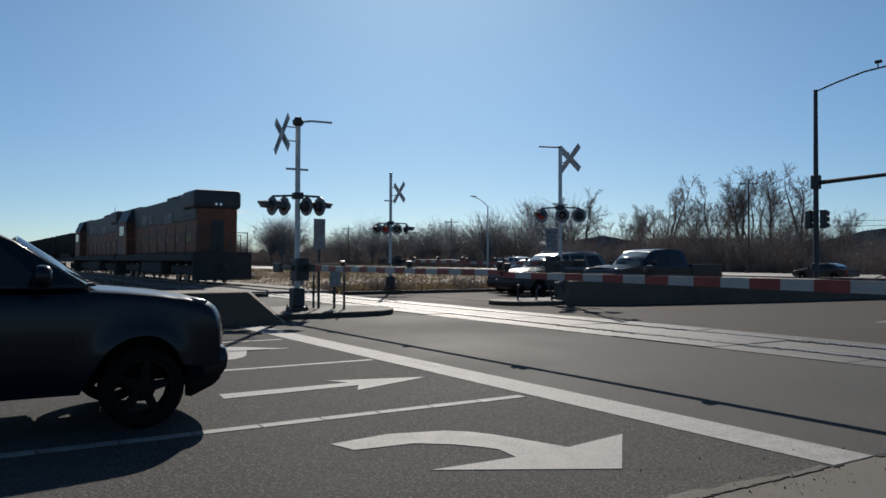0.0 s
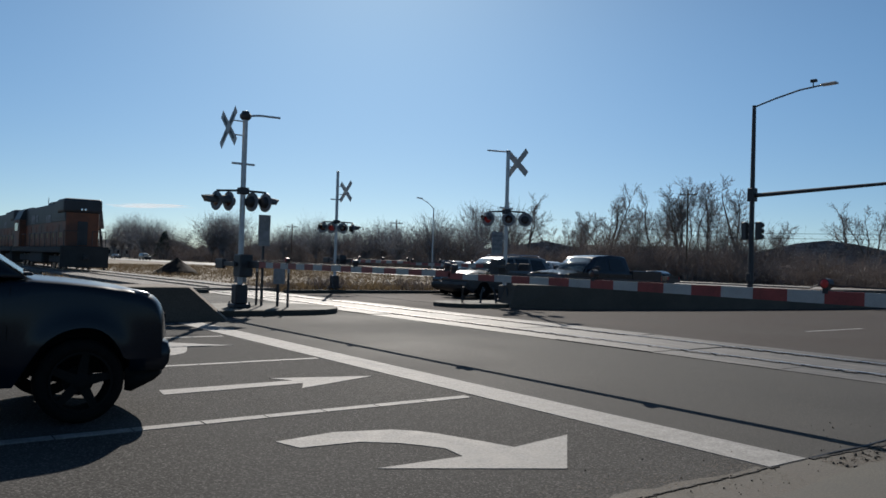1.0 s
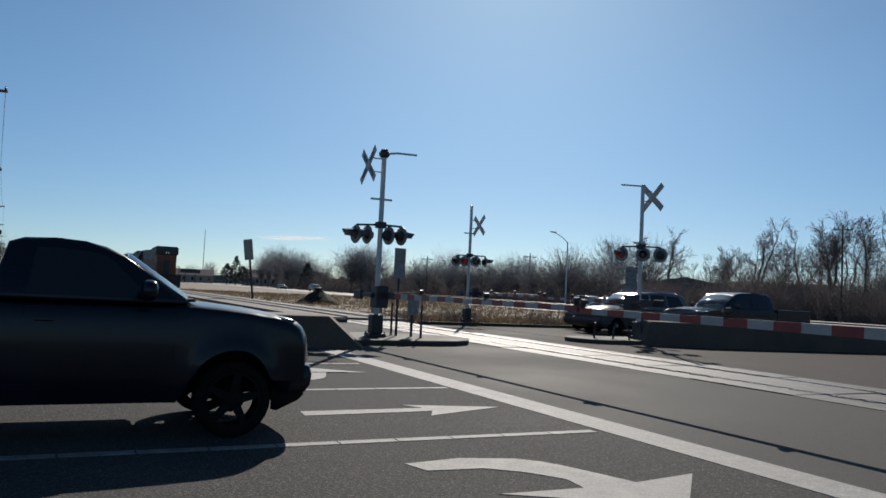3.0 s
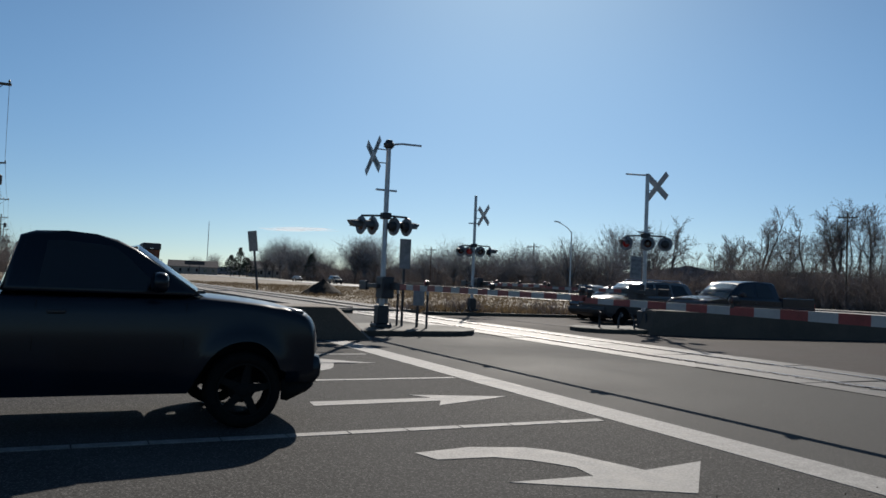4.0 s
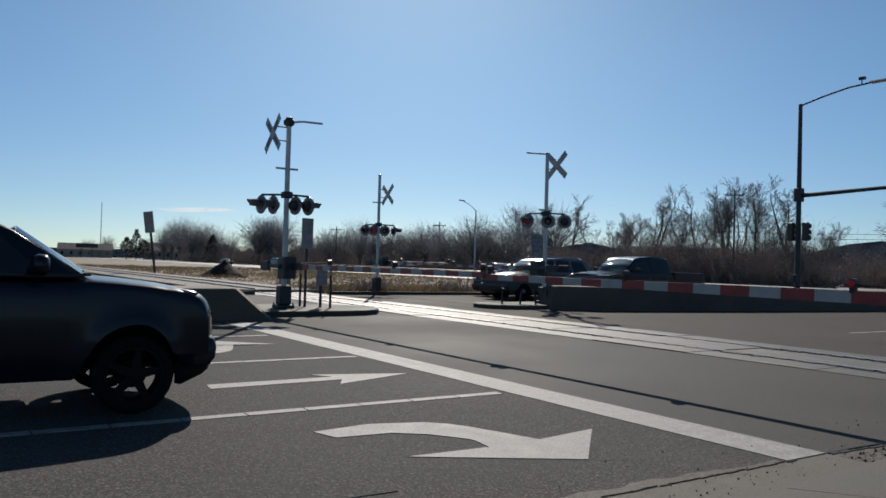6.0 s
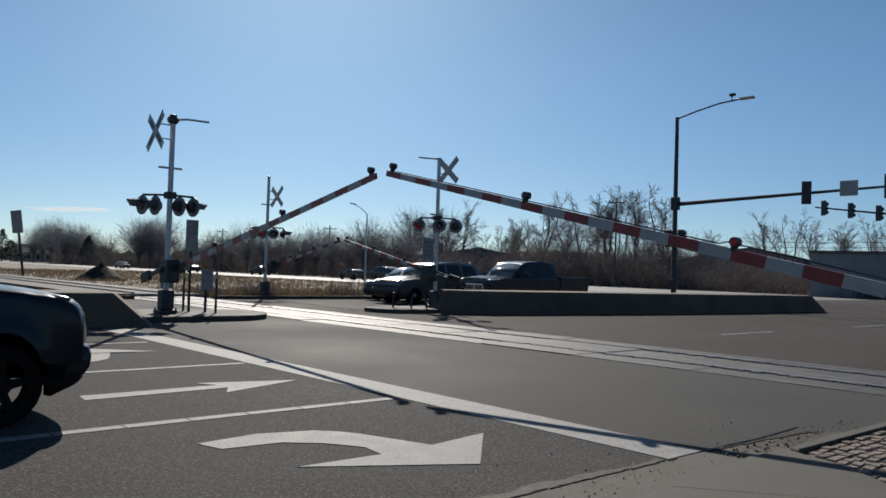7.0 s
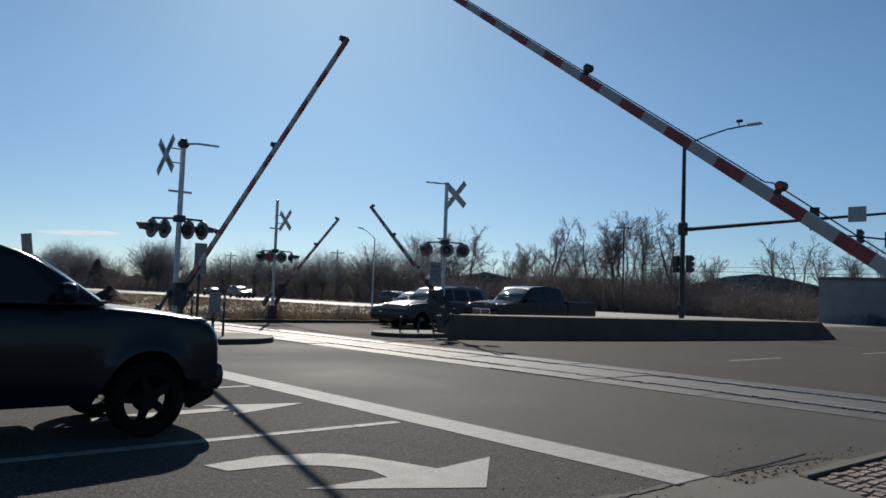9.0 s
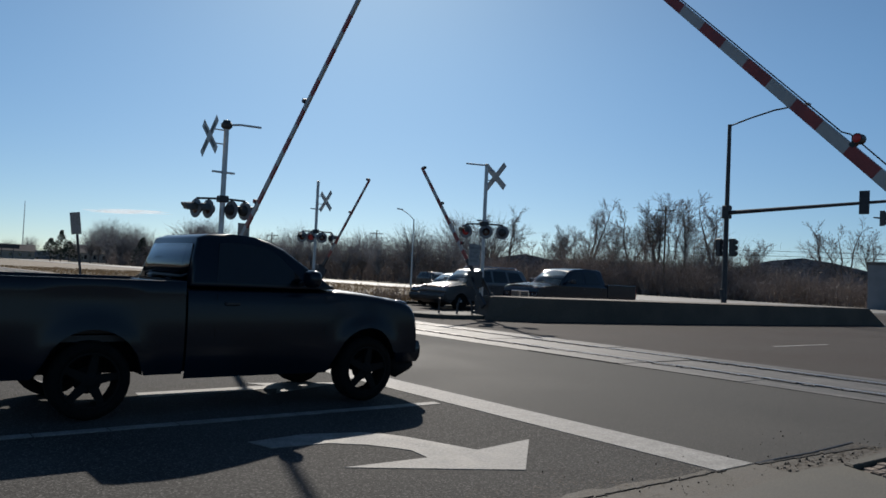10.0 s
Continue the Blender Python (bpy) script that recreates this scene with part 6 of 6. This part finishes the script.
def brushwood(name, x0, x1, y0, y1, n, h, seed, label, material=BRUSH, wide=1.0):
    """A thicket of leaning stems and twigs on a strip of ground, thinning upward."""
    rg = random.Random(seed)
    vs, fs = [], []
    for k in range(n):
        x, y = rg.uniform(x0, x1), rg.uniform(y0, y1)
        hh = h * rg.uniform(0.35, 1.0) ** 1.3 * (0.78 + 0.6 * noise.noise(Vector((x * 0.09, y * 0.09, seed))))
        for j in range(4):
            w = rg.uniform(0.03, 0.10) * (1 + hh * 0.08) * wide
            dx, dy = rg.gauss(0, 0.62) * hh, rg.gauss(0, 0.62) * hh
            z0 = rg.uniform(-0.1, 0.3) * hh
            ang = rg.uniform(0, 3.14)
            cx, cy = math.cos(ang) * w, math.sin(ang) * w
            i = len(vs)
            bx, by = x + rg.gauss(0, 0.4), y + rg.gauss(0, 0.4)
            vs += [(bx - cx, by - cy, z0), (bx + cx, by + cy, z0), (bx + dx * 0.5 + cx * 0.8, by + dy * 0.5 + cy * 0.8, z0 + hh * 0.5), (bx + dx * 0.5 - cx * 0.8, by + dy * 0.5 - cy * 0.8, z0 + hh * 0.5), (bx + dx, by + dy, z0 + hh * rg.uniform(0.7, 1.0))]
            fs += [(i, i + 1, i + 2, i + 3), (i + 3, i + 2, i + 4)]
    me = bpy.data.meshes.new(name)
    me.from_pydata(vs, [], fs)
    me.materials.append(material)
    return tagged(new(name, me), label, "brush", kind="stuff")


def thicket(name, x0, x1, y0, y1, n, h, seed, label, material=BRUSH, w=0.028):
    """A thicket: crooked stems that fork into fine twigs, in clumps of uneven height."""
    rg = np.random.default_rng(seed)
    x, y = rg.uniform(x0, x1, n), rg.uniform(y0, y1, n)
    swell = 0.72 + 0.20 * np.sin(x * 0.31 + seed) * np.sin(y * 0.23 + 2 * seed) + 0.16 * np.sin(x * 0.9 + y * 0.7 + seed)
    hh = np.repeat(h * swell * rg.uniform(0.35, 1.0, n), 3)
    p = np.stack([np.repeat(x, 3), np.repeat(y, 3), np.full(3 * n, -0.15)], 1) + rg.normal(0, 0.25, (3 * n, 3)) * (1, 1, 0)
    d = np.stack([rg.normal(0, 0.42, 3 * n), rg.normal(0, 0.42, 3 * n), np.ones(3 * n)], 1)
    quads = []

    def ribbon(a, b, wa, wb):
        t = b - a
        sd = np.cross(t, rg.normal(0, 1, t.shape))
        sd /= np.linalg.norm(sd, axis=1, keepdims=True) + 1e-6
        quads.append(np.stack([a - sd * wa, a + sd * wa, b + sd * wb, b - sd * wb], 1))

    for k in range(3):
        d = d + rg.normal(0, 0.22, d.shape)
        d /= np.linalg.norm(d, axis=1, keepdims=True)
        q = p + d * (hh / 3)[:, None]
        ribbon(p, q, w * (1.6 - 0.4 * k), w * (1.2 - 0.4 * k))
        p = q
        for j in range(3):
            e = d * 0.55 + rg.normal(0, 0.55, d.shape) + (0, 0, 0.12)
            m = q + e * (hh * rg.uniform(0.10, 0.22, len(hh)))[:, None]
            ribbon(q, m, w * 0.8, w * 0.5)
            e = e + rg.normal(0, 0.45, d.shape)
            ribbon(m, m + e * (hh * rg.uniform(0.06, 0.16, len(hh)))[:, None], w * 0.5, w * 0.25)
    v = np.concatenate(quads).reshape(-1, 3)
    me = bpy.data.meshes.new(name)
    me.from_pydata(v.tolist(), [], np.arange(len(v)).reshape(-1, 4).tolist())
    me.materials.append(material)
    return tagged(new(name, me), label, "brush", kind="stuff")


thicket("brush", 98, 124, 64, 132, 2300, 7.2, 5, "dense dark winter brush under the trees")
thicket("brush", 98, 124, 12, 66, 1500, 5.2, 26, "low grey-brown winter brush beyond the lot")
thicket("brush", 74, 100, 100, 300, 2000, 6.8, 6, "dense grey-brown winter brush far off", w=0.042)
thicket("brush", 102, 122, 66, 100, 1000, 9.5, 25, "tall dense winter undergrowth between the trees")
thicket("brush", 90.6, 92.2, 31.5, 39.0, 110, 1.5, 27, "low dark shrubs along the white wall", w=0.03)
thicket("brush", -40, -15, 90, 260, 500, 5.0, 8, "dark winter brush beside the pole line", w=0.042)
thicket("brush", -20, -4, 135, 175, 350, 7.5, 18, "dark winter brush beside the track", w=0.03)
brushwood("tall_grass", 15.8, 47, 33.5, 37.5, 5200, 0.55, 7, "tufts of dry straw-coloured grass on the verge", STRAW, 0.35)
brushwood("tall_grass", 16.5, 48, 38, 120, 7000, 0.34, 10, "dry grass tufts in the field", STRAW, 0.4)
brushwood("tall_grass", -40, 10, 47, 120, 3000, 0.34, 12, "dry grass tufts beside the track", STRAW, 0.4)


for k, (x, y, r, h) in enumerate(((18.3, 34.0, 0.7, 1.0), (23.2, 34.2, 0.8, 1.15), (15.9, 34.8, 0.5, 0.7))):
    brushwood("shrub", x - r, x + r, y - r, y + r, 60, h, 40 + k, "low leafless red-brown shrub in dry grass", BRUSH, 0.3)


def bank(name, pts, h, seed, material, label, deep=30):
    """A low wooded bank along a line of points in plan."""
    rg = random.Random(seed)
    b = B()
    rows = [[], [], []]
    line = []
    for (xa, ya), (xb, yb) in zip(pts, pts[1:]):
        n = max(2, int(math.hypot(xb - xa, yb - ya) / 5))
        line += [(xa + (xb - xa) * k / n, ya + (yb - ya) * k / n) for k in range(n)]
    for k, (x, y) in enumerate(line):
        hh = h * (0.75 + 0.35 * noise.noise(Vector((k * 0.3, seed, 0))) + 0.22 * rg.random())
        r = math.hypot(x, y)
        for j, (dd, z) in enumerate(((0, -0.3), (4, hh), (deep, -0.3))):
            rows[j].append(b.verts.new((x * (1 + dd / r), y * (1 + dd / r), z)))
    for r, s in zip(rows, rows[1:]):
        for k in range(len(line) - 1):
            b.faces.new((r[k], r[k + 1], s[k + 1], s[k]))
    return tagged(part(name, b, material), label, "bank", kind="structure")


def ridge(name, a0, a1, d, h, seed, material, label, deep=40):
    rg = random.Random(seed)
    b = B()
    rows = [[], [], []]
    n = 60
    for k in range(n + 1):
        a = radians(a0 + (a1 - a0) * k / n)
        hh = h * (0.8 + 0.25 * noise.noise(Vector((k * 0.16, seed, 0))) + 0.10 * rg.random())
        for j, (dd, z) in enumerate(((d, -0.3), (d + 6, hh), (d + deep, -0.3))):
            rows[j].append(b.verts.new((dd * math.sin(a), dd * math.cos(a), z)))
    for r, s in zip(rows, rows[1:]):
        for k in range(n):
            b.faces.new((r[k], r[k + 1], s[k + 1], s[k]))
    return tagged(part(name, b, material), label, "hill", kind="structure")


# lighter and greyer than bare thicket: the haze over the distance is in this colour
THICKET = mat("thicket", (0.16, 0.15, 0.148), 1.0, vary=0.45, scale=0.6, fine=3, bump=0.9, depth=0.5)
bank("thicket_bank", [(140, -10), (130, 45), (124, 80), (106, 130), (112, 200), (125, 320), (150, 600)], 6.6, 2, THICKET, "dark bank of leafless thicket behind the trees")
bank("west_bank", [(-42, 60), (-45, 160), (-40, 300), (-30, 500)], 5.0, 3, THICKET, "dark bank of leafless thicket beyond the pole line")
ridge("distant_ridge", -60, 130, 620, 9.0, 8, THICKET, "low dark ridge on the horizon", 200)


def evergreen(x, y, h, w, label):
    rg = random.Random(int(x * 7 + y))
    t = thing("evergreen_tree", pose(x, y, -0.1), label, "tree")
    part("trunk", rod(B(), (0, 0, 0), (0, 0, h * 0.9), 0.2, 0.04, 7), BARK, t)
    vs, fs = [], []
    for k in range(900):
        f = rg.random() ** 0.8
        z = h * (0.10 + 0.9 * f)
        r = w * (1 - f) ** 0.8 * math.sqrt(rg.uniform(0.2, 1.1))
        a = rg.uniform(0, 6.283)
        c = Vector((r * math.cos(a), r * math.sin(a), z))
        i = len(vs)
        for j in range(3):
            vs.append(tuple(c + Vector((rg.gauss(0, 0.3), rg.gauss(0, 0.3), rg.gauss(-0.1, 0.22)))))
        fs.append((i, i + 1, i + 2))
    me = bpy.data.meshes.new("crown")
    me.from_pydata(vs, [], fs)
    me.materials.append(NEEDLE)
    o = new("crown", me)
    o.parent = t
    return t


for a, d, h, w in ((17.0, 262, 9.0, 3.8), (12.0, 330, 12.0, 4.4), (11.4, 340, 9.0, 6.0), (12.5, 330, 8.0, 6.0)):
    evergreen(d * math.sin(radians(a)), d * math.cos(radians(a)), h, w, "dark evergreen tree in the distance")


# ---- everything that moves ----
def raised(sig, rows, way):
    s, arm, (px, py, pz) = sig
    walk(arm, [(t, pose(px, py, pz, way * a, 0, 0)) for t, a in rows])


def motions():
    raised(SIG_A, [(0, 0.25), (6.2, 0.25), (6.5, 4.3), (7.3, 15.8), (7.5, 18.0), (8, 23.8), (8.5, 29.55), (9, 34.35), (9.5, 39.25), (10, 43.45)], 1)
    raised(SIG_B, [(0, 0), (6.2, 0), (6.5, 4), (7.3, 15.4), (7.5, 17.6), (8, 23.6), (8.5, 29.6), (9, 34.6), (9.5, 39.4), (10, 43.0)], -1)
    raised(SIG_C, [(0, 0), (6.2, 0), (6.5, 4), (7.5, 19.5), (8, 26.3), (8.5, 32.4), (9, 39), (9.5, 45), (10, 49.8)], 1)
    raised(SIG_D, [(0, 0), (6.2, 0), (6.5, 4), (7.5, 17.3), (8, 22.6), (8.5, 28), (9, 33.5), (9.5, 40), (10, 46)], -1)
    drive = [(0, 2.48), (7.0, 2.48), (7.5, 2.53), (8, 2.76), (8.5, 3.15), (9, 3.72), (9.5, 4.63), (10, 5.74)]
    walk(TRUCK, [(t, pose(x, TRUCK_Y, 0)) for t, x in drive])
    times = [0, 7.0] + [7.0 + 0.1 * k for k in range(1, 31)]
    for o in TRUCK_WHEELS:
        p = o.location.copy()
        walk(o, [(t, pose(p.x, p.y, p.z, 0, math.degrees((float(np.interp(t, [r[0] for r in drive], [r[1] for r in drive])) - 2.48) / 0.37), 0)) for t in times])
    run = [(0, 45.3), (1, 64.4), (2, 83.9), (3.5, 117.0), (4.5, 140.0), (6, 175), (8, 222), (10, 270)]
    for k, (o, off) in enumerate(TRAIN):
        turn, lead = (180, 22.9) if k < 2 else (0, 0)
        walk(o, [(t, pose(TX, y * 0.963 + lead + off * 1.09, 0.19, 0, 0, turn)) for t, y in run])
    walk(SLOWING, [(t, pose(57 + 0.00012 * (y - 60) ** 2, y, 0.004, 0, 0, -90)) for t, y in ((0, 222), (3.5, 176), (6, 143), (7.5, 124.5), (8, 120), (9.5, 110), (10, 107))])
    for o, x, t1, y1, v in MOVERS:
        turn = -90 if v < 0 else 90
        walk(o, [(t, pose(x + 0.00012 * max(0, y1 + v * (t - t1) - 60) ** 2 * 1.0, y1 + v * (t - t1), 0.004, 0, 0, turn)) for t in (0, 2.5, 5, 7.5, 10)])


motions()
